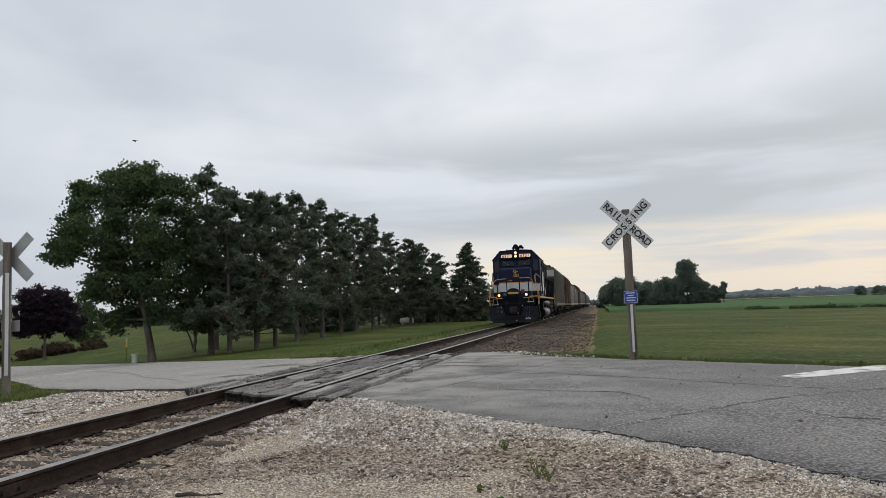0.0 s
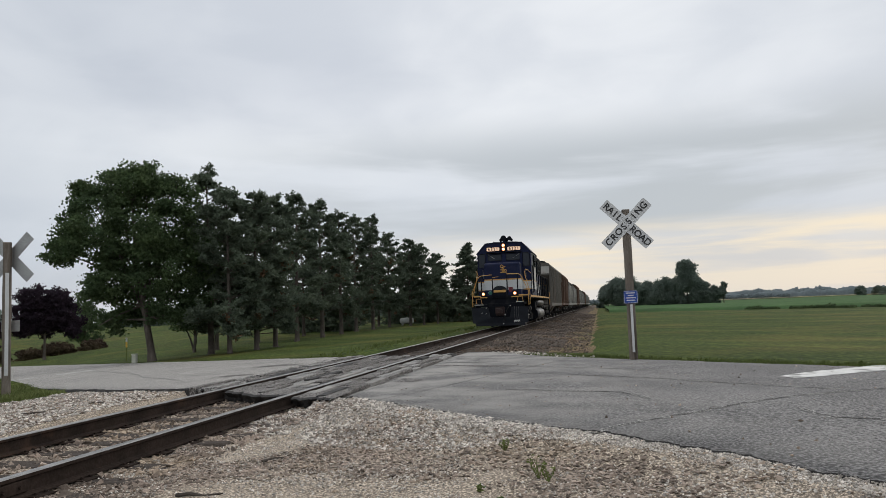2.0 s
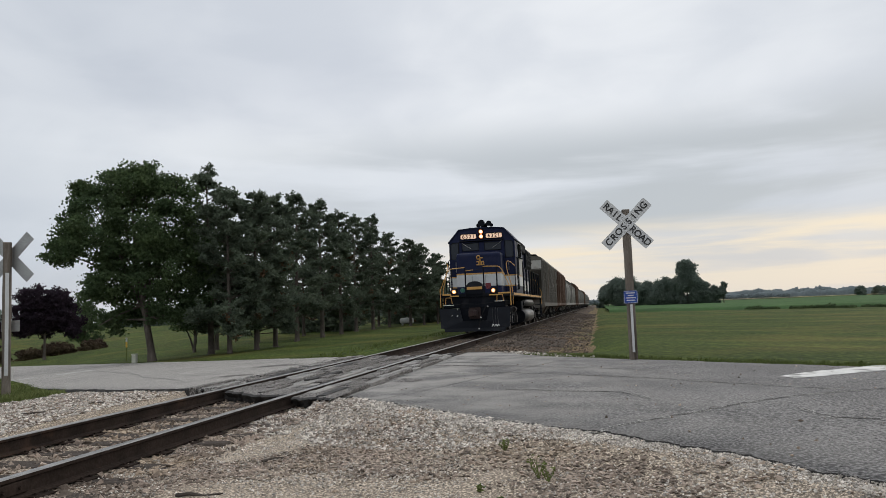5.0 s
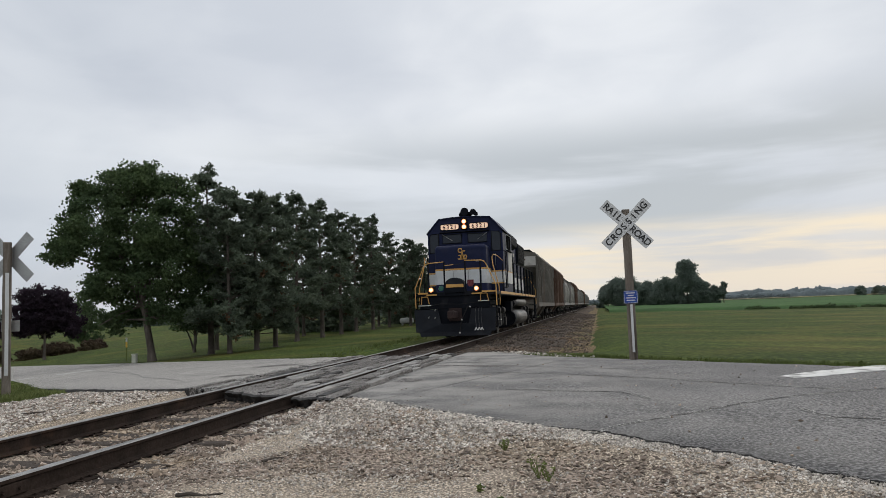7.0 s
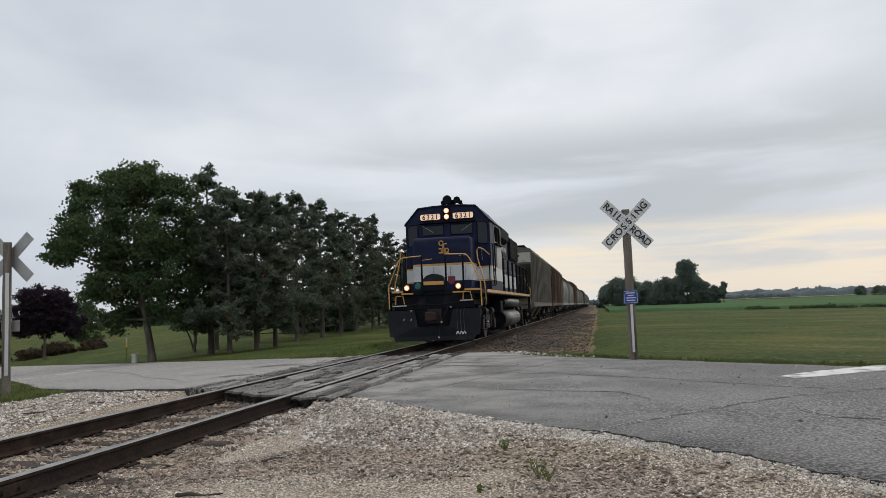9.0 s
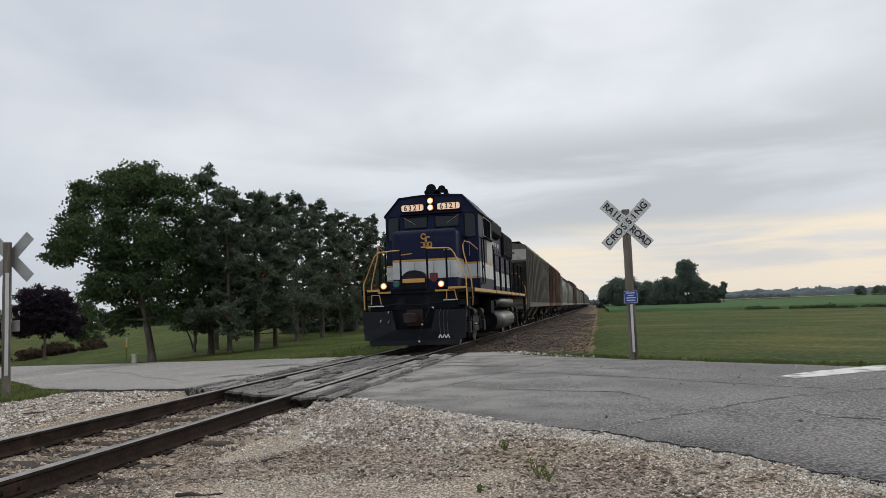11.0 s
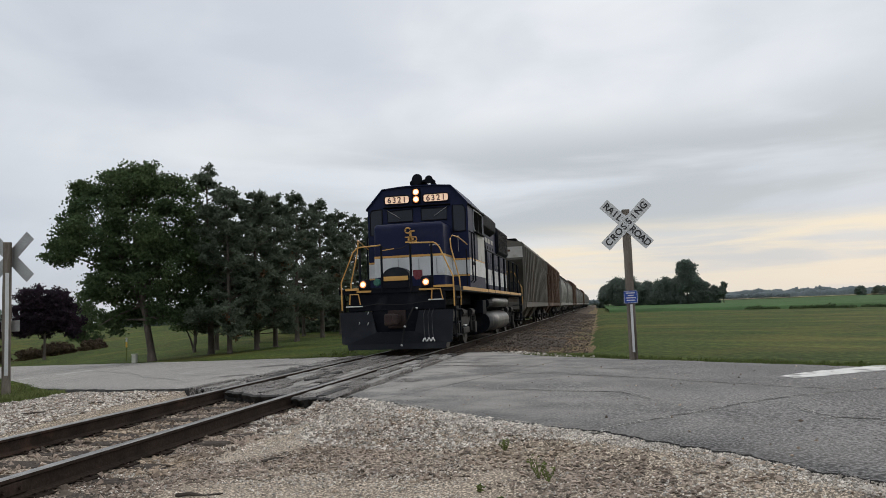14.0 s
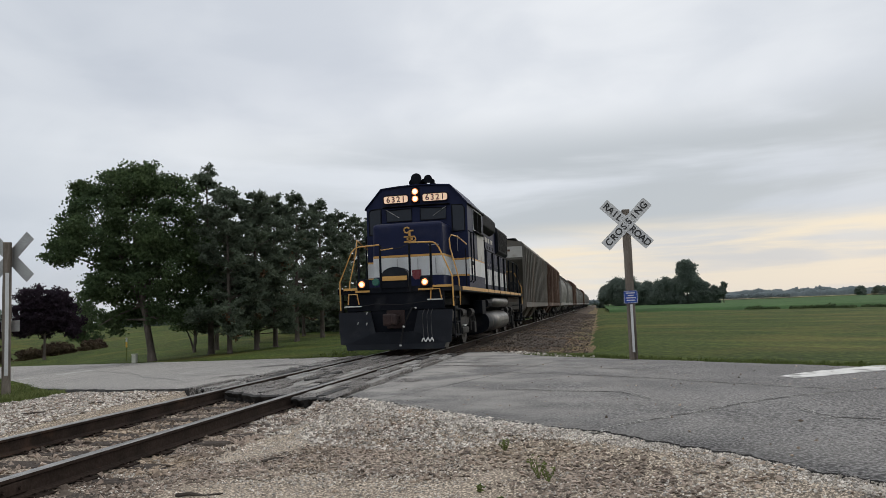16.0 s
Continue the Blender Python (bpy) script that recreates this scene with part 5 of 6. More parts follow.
        part("lens", bm, (LAMP, LAMPCORE), lamp, "glowing lamp lens")
        part("deck_edge", box((c - 0.19, -0.05, 1.60), (c + 0.19, -0.02, 1.65), 0.004), TRIM, loco, "yellow edge under the ditch light")
    mirrored(ditch)
    part("marker_lens", tube([(-0.47, -0.01, 1.85), (-0.47, -0.06, 1.85)], [0.10, 0.085], 18), GREENLENS, loco, "round green marker")
    part("marker_flag", prism([(0.50, 1.98), (0.56, 1.88), (0.68, 1.88), (0.73, 1.98), (0.73, 2.12), (0.50, 2.12)], 1, -0.06, 0.0), REDLENS, loco, "red marker plate")
    part("drop_plate", box((-0.32, -0.02, 1.68), (0.38, 0.06, 2.0), 0.01), LOCOBLACK, loco)
    part("drop_edge", box((-0.29, -0.04, 1.87), (0.355, -0.022, 1.985), 0.006), TRIM, loco, "broad yellow edge")
    arch = [(-0.33, 1.98)] + [(0.03 + 0.36 * math.cos(a), 1.98 + 0.24 * math.sin(a)) for a in np.linspace(math.pi, 0, 13)]
    part("drop_hood", prism(arch[1:], 1, -0.01, 0.30), PLOW, loco, "dark arched hood")
    # short nose
    def nose_shape(y0, y1, z0, z1, half, bev):
        bm = box((-half, y0, z0), (half, y1, z1), 0)
        es = [e for e in bm.edges if (e.verts[0].co.z > z1 - 0.01 and e.verts[1].co.z > z1 - 0.01) or (abs(e.verts[0].co.x - e.verts[1].co.x) < 0.01 and abs(e.verts[0].co.y - e.verts[1].co.y) < 0.01)]
        es = [e for e in es if min(e.verts[0].co.y, e.verts[1].co.y) < y0 + 0.01]
        bmesh.ops.bevel(bm, geom=es, offset=bev, segments=4, affect="EDGES", profile=0.5)
        return bm
    nose = part("nose", nose_shape(1.45, 2.75, 1.7, 3.52, 1.0, 0.13), NAVY, loco, "low navy nose with rounded edges")
    def nose_band(z0, z1, mat, lab):
        prof = [(-1.006, 2.62), (-1.006, 1.58)] + [(-0.876 - 0.13 * math.cos(a), 1.575 - 0.131 * math.sin(a)) for a in np.linspace(0, math.pi / 2, 5)]
        prof = prof + [(-x, y) for x, y in prof[::-1]]
        prof.append((0, 2.62))
        part("nose_band", prism(prof, 2, z0, z1), mat, nose, lab)
    nose_band(2.04, 2.56, BAND, "white band round the nose")
    nose_band(2.565, 2.625, TRIM, "yellow line above the band")
    bm = bmesh.new()   # the emblem: a ring, a crossbar and a plate
    add_tube(bm, [(0.01 + 0.075 * math.cos(a), 1.443, 3.30 + 0.075 * math.sin(a)) for a in np.linspace(0.5, 5.8, 14)], 0.024, 6)
    add_box(bm, (0.07, 1.437, 3.26), (0.20, 1.449, 3.30))
    add_box(bm, (0.05, 1.437, 2.98), (0.11, 1.449, 3.28))
    add_box(bm, (-0.08, 1.437, 3.10), (0.24, 1.449, 3.135))
    add_box(bm, (0.00, 1.437, 3.02), (0.17, 1.449, 3.09))
    add_tube(bm, [(0.19 + 0.06 * math.cos(a), 1.443, 3.06 + 0.065 * math.sin(a)) for a in np.linspace(-1.6, 1.6, 9)], 0.018, 6)
    add_box(bm, (-0.08, 1.437, 2.96), (0.26, 1.449, 3.0))
    part("emblem", bm, TRIM, nose, "yellow painted emblem")
    part("grab_iron", tube([(0.62, 1.45, 2.86), (0.62, 1.39, 2.86), (1.0 - 0.12, 1.39, 2.865), (0.88, 1.45, 2.865)], 0.012, 6), BOLT, nose)
    for x in (-0.28, 0.30, 0.80):
        part("grab_iron", tube([(x, 1.44, 2.1), (x, 1.40, 2.12), (x, 1.40, 2.5), (x, 1.44, 2.52)], 0.010, 6), BOLT, nose)
    # cab
    CF, CR = 2.62, 5.55
    outline = [(-1.5, 1.7), (1.5, 1.7), (1.5, 4.12), (1.02, 4.66), (0.5, 4.70), (0, 4.715), (-0.5, 4.70), (-1.02, 4.66), (-1.5, 4.12)]
    cab = part("cab", prism(outline, 1, CF, CR), NAVY, loco, "navy cab with angled roof edges")
    roof = [(1.53, 4.10), (1.535, 4.13), (1.035, 4.69), (0.5, 4.735), (0, 4.75), (-0.5, 4.735), (-1.035, 4.69), (-1.535, 4.13), (-1.53, 4.10), (-1.02, 4.665), (-0.5, 4.705), (0, 4.72), (0.5, 4.705), (1.02, 4.665)]
    part("cab_roof", prism(roof, 1, CF - 0.06, CR + 0.05), NAVY, cab)
    def pane(poly, y, lab):
        bm = prism(poly, 1, y - 0.012, y - 0.004)
        win = part("window", bm, GLASS, cab, lab)
        ring = bmesh.new()
        pts = [(p[0], y - 0.012, p[1]) for p in poly]
        add_tube(ring, pts + [pts[0]], 0.020, 6, False)
        part("gasket", ring, LOCOBLACK, win)
    for s in (-1, 1):
        pane([(s * 0.13, 3.70), (s * 0.88, 3.70), (s * 0.90, 4.03), (s * 0.13, 4.06)][::s], CF, "dark windscreen pane")
        pane([(s * 1.06, 3.32), (s * 1.42, 3.34), (s * 1.43, 3.98), (s * 1.36, 4.08), (s * 1.06, 4.10)][::s], CF, "dark corner window")
        part("wiper", tube([(s * 0.9, CF - 0.03, 4.06), (s * 0.5, CF - 0.04, 3.80)], 0.008, 5), BOLT, cab)
        # side of the cab: window, sill, band
        # the cab is solid: this flat panel paints the shade of the open window
        bm = box((s * 1.502, 3.55, 3.42), (s * 1.512, 5.15, 4.05), 0.0)
        win = part("side_window", bm, SHADE_BLACK, cab, "open side window as a panel in shade colour")
        ring = bmesh.new()
        pts = [(s * 1.512, y, z) for y, z in ((3.55, 3.42), (5.15, 3.42), (5.15, 4.05), (3.55, 4.05), (3.55, 3.42))]
        add_tube(ring, pts, 0.02, 6, False)
        part("window_frame", ring, BAND, win, "pale window frame")
        part("window_post", box((s * 1.512, 4.32, 3.42), (s * 1.522, 4.38, 4.05)), LOCOBLACK, win)
        part("arm_rest", box((s * 1.50, 3.6, 3.36), (s * 1.60, 5.1, 3.40), 0.01), LOCOBLACK, win)
        part("cab_side_panel", box((s * 1.5025, 4.2, 2.57), (s * 1.507, 5.5, 3.36)), HOPPERPANEL, cab, "grey-white cab side panel")
        part("cab_band", box((s * 1.503, CF + 0.01, 2.06), (s * 1.509, 5.5, 2.52)), BAND, cab, "white band")
        part("cab_line", box((s * 1.503, CF + 0.01, 2.525), (s * 1.510, 5.5, 2.56)), TRIM, cab, "yellow line")
        part("cab_band", box((s * 1.01, CF - 0.008, 2.08), (s * 1.502, CF - 0.002, 2.49)), BAND, cab, "white band")
        part("cab_line", box((s * 1.01, CF - 0.010, 2.495), (s * 1.502, CF - 0.002, 2.545)), TRIM, cab, "yellow line")
        part("cab_line", box((s * 1.01, CF - 0.010, 2.03), (s * 1.502, CF - 0.002, 2.075)), TRIM, cab, "yellow line")
        part("vent_slot", box((s * 1.505, 2.95, 2.36), (s * 1.515, 3.35, 2.47), 0.01), LOCOBLACK, cab)
        part("rain_gutter", box((s * 1.49, CF, 4.08), (s * 1.56, CR, 4.12), 0.01), LOCOBLACK, cab)
        for y in (2.70, 3.15):
            part("grab_iron", tube([(s * 1.50, y, 1.85), (s * 1.57, y, 1.90), (s * 1.57, y, 3.28), (s * 1.50, y, 3.33)], 0.022, 6), LOCOBLACK, cab)
        # number board with digits
        c = s * 0.585
        poly = []
        for px, pz, a0 in ((0.305, 0.045, 0), (-0.305, 0.045, 90), (-0.305, -0.045, 180), (0.305, -0.045, 270)):
            for a in (0, 30, 60, 90):
                poly.append((c + px + 0.075 * math.cos(radians(a0 + a)), 4.345 + pz + 0.075 * math.sin(radians(a0 + a))))
        board = part("number_board", prism(poly, 1, CF - 0.05, CF - 0.005), BOARD, cab, "lit white number board")
        rim = bmesh.new()
        pts = [(p[0], CF - 0.05, p[1]) for p in poly]
        add_tube(rim, pts + [pts[0]], 0.02, 6, False)
        part("rim", rim, LOCOBLACK, board)
        for i, ch in enumerate("6321"):
            letters(ch, 0.235, BLACKPAINT, board, pose(c + (i - 1.5) * 0.152, CF - 0.056, 4.338, 90, 0, 0), 0.003, "digit", 0.004)
        part("grab_iron", tube([(s * 1.2, CF, 2.75), (s * 1.2, CF - 0.06, 2.75), (s * 1.2, CF - 0.06, 3.2), (s * 1.2, CF, 3.2)], 0.011, 6), BOLT, cab)
    part("brow", prism([(CF - 0.10, 4.13), (CF, 4.10), (CF, 4.16)], 0, -1.0, 1.0), LOCOBLACK, cab)
    head = part("headlight", box((-0.13, CF - 0.06, 4.20), (0.13, CF, 4.66), 0.04), LOCOBLACK, cab, "black twin headlight housing")
    for z in (4.54, 4.325):
        bm = tube([(0, CF - 0.062, z), (0, CF - 0.074, z), (0, CF - 0.080, z), (0, CF - 0.084, z)], [0.094, 0.090, 0.064, 0.02], 20)
        lit_core(bm)
        part("lens", bm, (LAMP, LAMPCORE), head, "glowing headlight lens")
    horn = part("horn", box((-0.05, CF + 0.35, 4.72), (0.22, CF + 0.42, 4.90), 0.01), LOCOBLACK, cab, "black roof horn with flared bells")
    for x, z, r, back in ((0.0, 4.95, 0.165, 0.0), (0.33, 4.94, 0.125, 0.1), (-0.16, 4.87, 0.10, 0.15), (0.43, 4.87, 0.085, 0.2), (0.17, 4.88, 0.09, 0.2)):
        part("bell", tube([(x, CF + 0.15 + back, z), (x, CF + 0.19 + back, z), (x, CF + 0.3 + back, z), (x, CF + 0.6 + back, z)], [r, r * 0.8, r * 0.45, r * 0.25], 16), LOCOBLACK, horn)
    part("antenna", tube([(-0.62, 3.3, 4.7), (-0.62, 3.3, 4.83)], [0.05, 0.03], 10), LOCOBLACK, cab)
    # long hood
    hood = part("long_hood", nose_shape(5.5, 16.0, 1.7, 4.38, 0.92, 0.12), NAVY, loco, "navy long hood over the engine")
    part("brake_blister", prism([(-0.95, 3.92), (-1.16, 4.06), (-1.18, 4.44), (-0.98, 4.66), (0.98, 4.66), (1.18, 4.44), (1.16, 4.06), (0.95, 3.92)], 1, 7.2, 11.0, 0.04), LOCOBLACK, hood, "dark flared dynamic brake housing")
    part("radiator", prism([(-0.94, 3.30), (-1.06, 3.45), (-1.06, 4.36), (-0.90, 4.52), (0.90, 4.52), (1.06, 4.36), (1.06, 3.45), (0.94, 3.30)], 1, 12.5, 15.7, 0.03), LOCOBLACK, hood, "dark radiator section")
    for y in (8.0, 9.1, 10.2, 13.2, 14.3, 15.2):
        part("fan", tube([(0, y, 4.5), (0, y, 4.70)], [0.52, 0.52], 20), GRIME, hood)
    part("exhaust", box((-0.3, 6.3, 4.36), (0.3, 6.9, 4.58), 0.03), GRIME, hood)
    for s in (-1, 1):
        part("hood_band", box((s * 0.9215, 5.56, 1.98), (s * 0.926, 15.85, 2.58)), BAND, hood, "white band")
        part("hood_line", box((s * 0.9215, 5.56, 2.585), (s * 0.927, 15.85, 2.63)), TRIM, hood, "yellow line")
        y = 5.75
        while y < 15.3:
            part("engine_door", box((s * 0.927, y, 1.80), (s * 0.940, y + 0.58, 3.25), 0.006), NAVY, hood)
            part("engine_door_band", box((s * 0.9405, y + 0.005, 1.98), (s * 0.944, y + 0.575, 2.58)), BAND, hood)
            part("latch", box((s * 0.94, y + 0.50, 2.70), (s * 0.965, y + 0.54, 2.82), 0.004), BOLT, hood)
            y += 0.64
        for k in range(9):
            part("hood_vent", box((s * 0.921, 5.8 + k * 0.72, 3.38), (s * 0.935, 6.0 + k * 0.72, 3.50), 0.004), LOCOBLACK, hood)
        for k, wide in enumerate((0.5, 0.32, 0.5, 0.5, 0.4, 0.55, 0.4, 0.5)):   # writing too small to read
            part("line_of_writing", box((s * 0.921, 6.0 + k * 0.74, 3.62), (s * 0.928, 6.0 + k * 0.74 + wide, 3.80)), HOPPERPANEL, hood, "pale painted writing")
        for k in range(18):
            part("louver", box((s * 1.061, 12.65 + k * 0.165, 3.5), (s * 1.075, 12.70 + k * 0.165, 4.32)), GRIME, hood)
    # side handrails, black with yellow ends
    for s in (-1, 1):
        for k in range(7):
            y = 5.9 + k * 1.55
            part("stanchion", tube([(s * 1.50, y, 1.55), (s * 1.50, y, 2.98)], 0.040, 6), LOCOBLACK, loco)
        part("side_rail", tube([(s * 1.50, 5.65, 3.3), (s * 1.50, 5.75, 3.08), (s * 1.50, 5.9, 3.0), (s * 1.50, 15.2, 3.0), (s * 1.50, 16.1, 2.75)], 0.022, 6), LOCOBLACK, loco)
        part("front_grab", tube([(s * 1.50, 0.98, 1.20), (s * 1.52, 0.96, 1.40), (s * 1.50, 0.95, 1.90), (s * 1.30, 0.95, 2.72), (s * 1.28, 0.97, 2.96), (s * 1.32, 1.08, 3.06), (s * 1.40, 1.5, 3.05), (s * 1.47, 2.5, 2.92)], 0.018, 8), TRIM, loco, "yellow grab rail by the steps")
        part("rear_grab", tube([(s * 1.50, 16.1, 1.2), (s * 1.50, 16.1, 2.3), (s * 1.36, 16.1, 2.85), (s * 1.2, 17.0, 2.9)], 0.016, 6), LOCOBLACK, loco, "dark grab rail at the rear")
        part("rear_grab", tube([(s * 1.50, 17.0, 1.2), (s * 1.50, 17.0, 2.0), (s * 1.15, 17.0, 2.75), (s * 0.4, 17.0, 2.8)], 0.022, 6), TRIM, loco, "yellow end rail at the rear")
        part("stanchion", tube([(s * 1.54, 1.9, 1.72), (s * 1.54, 1.9, 2.75)], 0.018, 6), LOCOBLACK, loco)
    part("end_rail", tube([(-1.42, -0.03, 1.16), (-1.43, -0.03, 1.88), (-1.10, -0.02, 2.64), (-1.0, -0.02, 2.74), (-0.9, -0.02, 2.77), (-0.36, 0.0, 2.80)], 0.019, 8), TRIM, loco, "yellow front handrail")
    part("end_rail", tube([(0.42, 0.0, 2.82), (1.04, -0.02, 2.80), (1.12, -0.02, 2.76), (1.20, -0.02, 2.66), (1.52, -0.03, 1.92), (1.53, -0.03, 1.18)], 0.019, 8), TRIM, loco, "yellow front handrail")
    for x in (-0.34, 0.43, 0.98, -0.92):
        part("stanchion", tube([(x, 0.0, 1.6), (x, 0.0, 2.79)], 0.030, 6), LOCOBLACK, loco)
    part("chain", tube([(-0.34, 0, 2.76), (-0.2, 0, 2.70), (0.0, 0, 2.67), (0.22, 0, 2.70), (0.36, 0, 2.76), (0.43, 0, 2.80)], 0.012, 5), GRIME, loco)
    part("chain", tube([(-0.36, 0, 2.70), (-0.30, -0.01, 2.66), (0.0, -0.01, 2.69)], 0.012, 5), TRIM, loco)
    for s, z in ((-1, 1.30), (1, 1.36)):
        part("step_handle", tube([(s * 1.08 - 0.13, -0.05, z), (s * 1.08 - 0.11, -0.05, z + 0.26), (s * 1.08 + 0.11, -0.05, z + 0.26), (s * 1.08 + 0.16, -0.05, z)], 0.018, 6), TRIM, loco, "yellow step handle")
    # fuel tank and air reservoirs
    tank = []
    for k in range(28):
        a = k * math.tau / 28
        cx, sz = math.cos(a), math.sin(a)
        tank.append((1.44 * math.copysign(abs(cx) ** 0.6, cx), 0.62 + 0.44 * math.copysign(abs(sz) ** 0.75, sz)))
    part("fuel_tank", prism(tank, 1, 6.45, 12.0), TANKGREY, loco, "grimy rounded fuel tank", True)
    # added black block that fills in the shade between tank and deck
    part("underdeck_shade_block", box((-1.15, 6.3, 1.02), (1.15, 12.3, 1.58), 0.02), SHADE_BLACK, loco)
    for y in (6.40, 12.0):
        part("tank_end", prism([(x * 1.01, 0.62 + (z - 0.62) * 1.02) for x, z in tank], 1, y, y + 0.05), LOCOBLACK, loco)
    for s in (-1, 1):
        part("air_reservoir", tube([(s * 1.22, 8.2, 1.30), (s * 1.22, 8.3, 1.30), (s * 1.22, 12.1, 1.30), (s * 1.22, 12.2, 1.30)], [0.1, 0.19, 0.19, 0.1], 16), TANKGREY, loco, "silver air reservoir", True)
        part("air_filter", tube([(s * 1.25, 6.7, 1.25), (s * 1.25, 7.7, 1.25)], 0.16, 12), LOCOBLACK, loco)
        part("bell_bracket", box((s * 1.1, 5.4, 0.9), (s * 1.4, 6.1, 1.35), 0.03), LOCOBLACK, loco)
    # trucks
    for yc in (3.75, 14.1):
        truck = part("truck", box((-0.9, yc - 0.5, 0.5), (0.9, yc + 0.5, 1.2), 0.05), GRIME, loco, "grimy four-wheel truck")
        for s in (-1, 1):
            side = bmesh.new()
            add_prism(side, [(yc - 2.0, 0.62), (yc - 1.7, 0.86), (yc - 0.9, 0.86), (yc - 0.6, 0.60), (yc + 0.6, 0.60), (yc + 0.9, 0.86), (yc + 1.7, 0.86), (yc + 2.0, 0.62), (yc + 2.0, 0.78), (yc + 1.75, 1.05), (yc - 1.75, 1.05), (yc - 2.0, 0.78)], 0, s * 0.98, s * 1.10)
            part("side_frame", side, GRIME, truck)
            for o in (-1.37, 1.37):
                part("journal_box", box((s * 0.92, yc + o - 0.17, 0.34), (s * 1.20, yc + o + 0.17, 0.70), 0.03), GRIME, truck)
                part("brake_cylinder", tube([(s * 1.12, yc + o * 0.55 - 0.25, 0.98), (s * 1.12, yc + o * 0.55 + 0.25, 0.98)], 0.13, 12), GRIME, truck)
                for q in (-0.27, 0.27):
                    part("spring", tube([(s * 1.06, yc + o + q, 0.42), (s * 1.06, yc + o + q, 0.85)], 0.06, 8), GRIME, truck)
            part("leaf_spring", box((s * 1.0, yc - 0.5, 0.36), (s * 1.14, yc + 0.5, 0.56), 0.04), GRIME, truck)
            part("bearing_cap", box((s * 1.18, yc - 0.9, 0.60), (s * 1.26, yc - 0.55, 0.64), 0.01), HOSEWHITE, truck)
        for o in (-1.37, 1.37):
            wheels.append(wheelset(loco, yc + o, 0.508))
    return loco, wheels


def build_hopper(label, length, mat, round_side, panel):
    car = new("hopper_car")
    tagged(car, label, "hopper car", "train of hopper cars")
    wheels = []
    L = length
    half = 1.56
    if round_side:
        arc = [(1.60 * math.cos(a) ** 0.8, 2.55 + 1.74 * math.sin(a)) for a in np.linspace(0.0, 1.25, 9)]
        arc = [(1.44, 1.3), (1.54, 1.9)] + arc
        sec = [(-x, z) for x, z in arc] + arc[::-1]
    else:
        sec = [(-half, 1.25), (-half, 4.15), (-half + 0.12, 4.33), (-0.7, 4.45), (0.7, 4.45), (half - 0.12, 4.33), (half, 4.15), (half, 1.25)]
    body = bmesh.new()   # hollow ends: the slope sheets run in under the end walls
    add_prism(body, sec, 1, 1.9, L - 1.9)
    for e in (0, 1):
        top = [p for p in sec if p[1] > 3.3] if round_side else [(-half, 3.45)] + [p for p in sec if p[1] > 3.9] + [(half, 3.45)]
        if round_side:
            top = [(-1.52, 3.35)] + top + [(1.52, 3.35)]
        a, b = (0.25, 1.9) if e == 0 else (L - 1.9, L - 0.25)
        add_prism(body, top, 1, a, b)
        slope = [(0.25, 3.45), (1.9, 1.5), (1.98, 1.5), (1.98, 3.45)] if e == 0 else [(L - 0.25, 3.45), (L - 1.98, 3.45), (L - 1.98, 1.5), (L - 1.9, 1.5)]
        add_prism(body, slope, 0, -1.46, 1.46)
    shell = part("body", body, mat, car, "", False)
    if round_side:
        for e in (0, 1):
            y = 0.235 if e == 0 else L - 0.25
            part("end_sheet", prism([(-1.40, 3.40), (-1.38, 3.6), (-1.10, 4.0), (-0.7, 4.22), (0.7, 4.22), (1.10, 4.0), (1.38, 3.6), (1.40, 3.40)], 1, y, y + 0.015), HOPPERBROWN, shell, "rusty end sheet")
    for s in (-1, 1):
        part("side_sill", box((s * 1.36, 0.1, 1.05), (s * 1.58, L - 0.1, 1.30), 0.01), mat, car)
        for y in (0.3, 1.1, 1.9):
            for yy in (y, L - y):
                part("post", box((s * 1.44, yy - 0.06, 1.2), (s * 1.58, yy + 0.06, 3.6), 0.01), mat, car)
        if not round_side:
            n = 17
            for k in range(n):
                y = 0.4 + (L - 0.8) * k / (n - 1)
                lo = 1.3 if 1.9 < y < L - 1.9 else 3.3
                part("rib", box((s * half, y - 0.07, lo), (s * (half + 0.09), y + 0.07, 4.08), 0.012), mat, shell)
        else:
            for k in range(7):
                y = 1.95 + (L - 3.9) * k / 6
                bm = bmesh.new()
                pts = [(s * (1.515), y, 1.36), (s * 1.595, y, 2.1), (s * 1.615, y, 2.9), (s * 1.515, y, 3.56), (s * 1.21, y, 4.07)]
                add_tube(bm, pts, 0.018, 6)
                part("seam", bm, mat, shell)
        # ladders at the car's corners
        for yy in (0.32, L - 0.75):
            for k in range(8):
                part("ladder_rung", tube([(s * 1.62, yy, 1.25 + k * 0.4), (s * 1.62, yy + 0.42, 1.25 + k * 0.4)], 0.012, 5), mat, car)
    for e, y in ((0, 0.06), (1, L - 0.06)):
        part("end_sill", box((-1.5, y - 0.06, 0.95), (1.5, y + 0.06, 1.32), 0.01), mat, car)
        part("coupler", box((-0.13, y - 0.85 if e == 0 else y, 0.78), (0.13, y if e == 0 else y + 0.85, 1.02), 0.04), GRIME, car)
        part("end_platform", box((-1.4, 0.1 if e == 0 else L - 1.2, 1.24), (1.4, 1.2 if e == 0 else L - 0.1, 1.29), 0.005), GRIME, car)
    part("brake_wheel", tube([(0.9, 0.12, 2.1), (0.9, 0.17, 2.1)], 0.25, 16), GRIME, car)
    part("centre_sill", box((-0.35, 0.2, 0.85), (0.35, L - 0.2, 1.15), 0.02), GRIME, car)
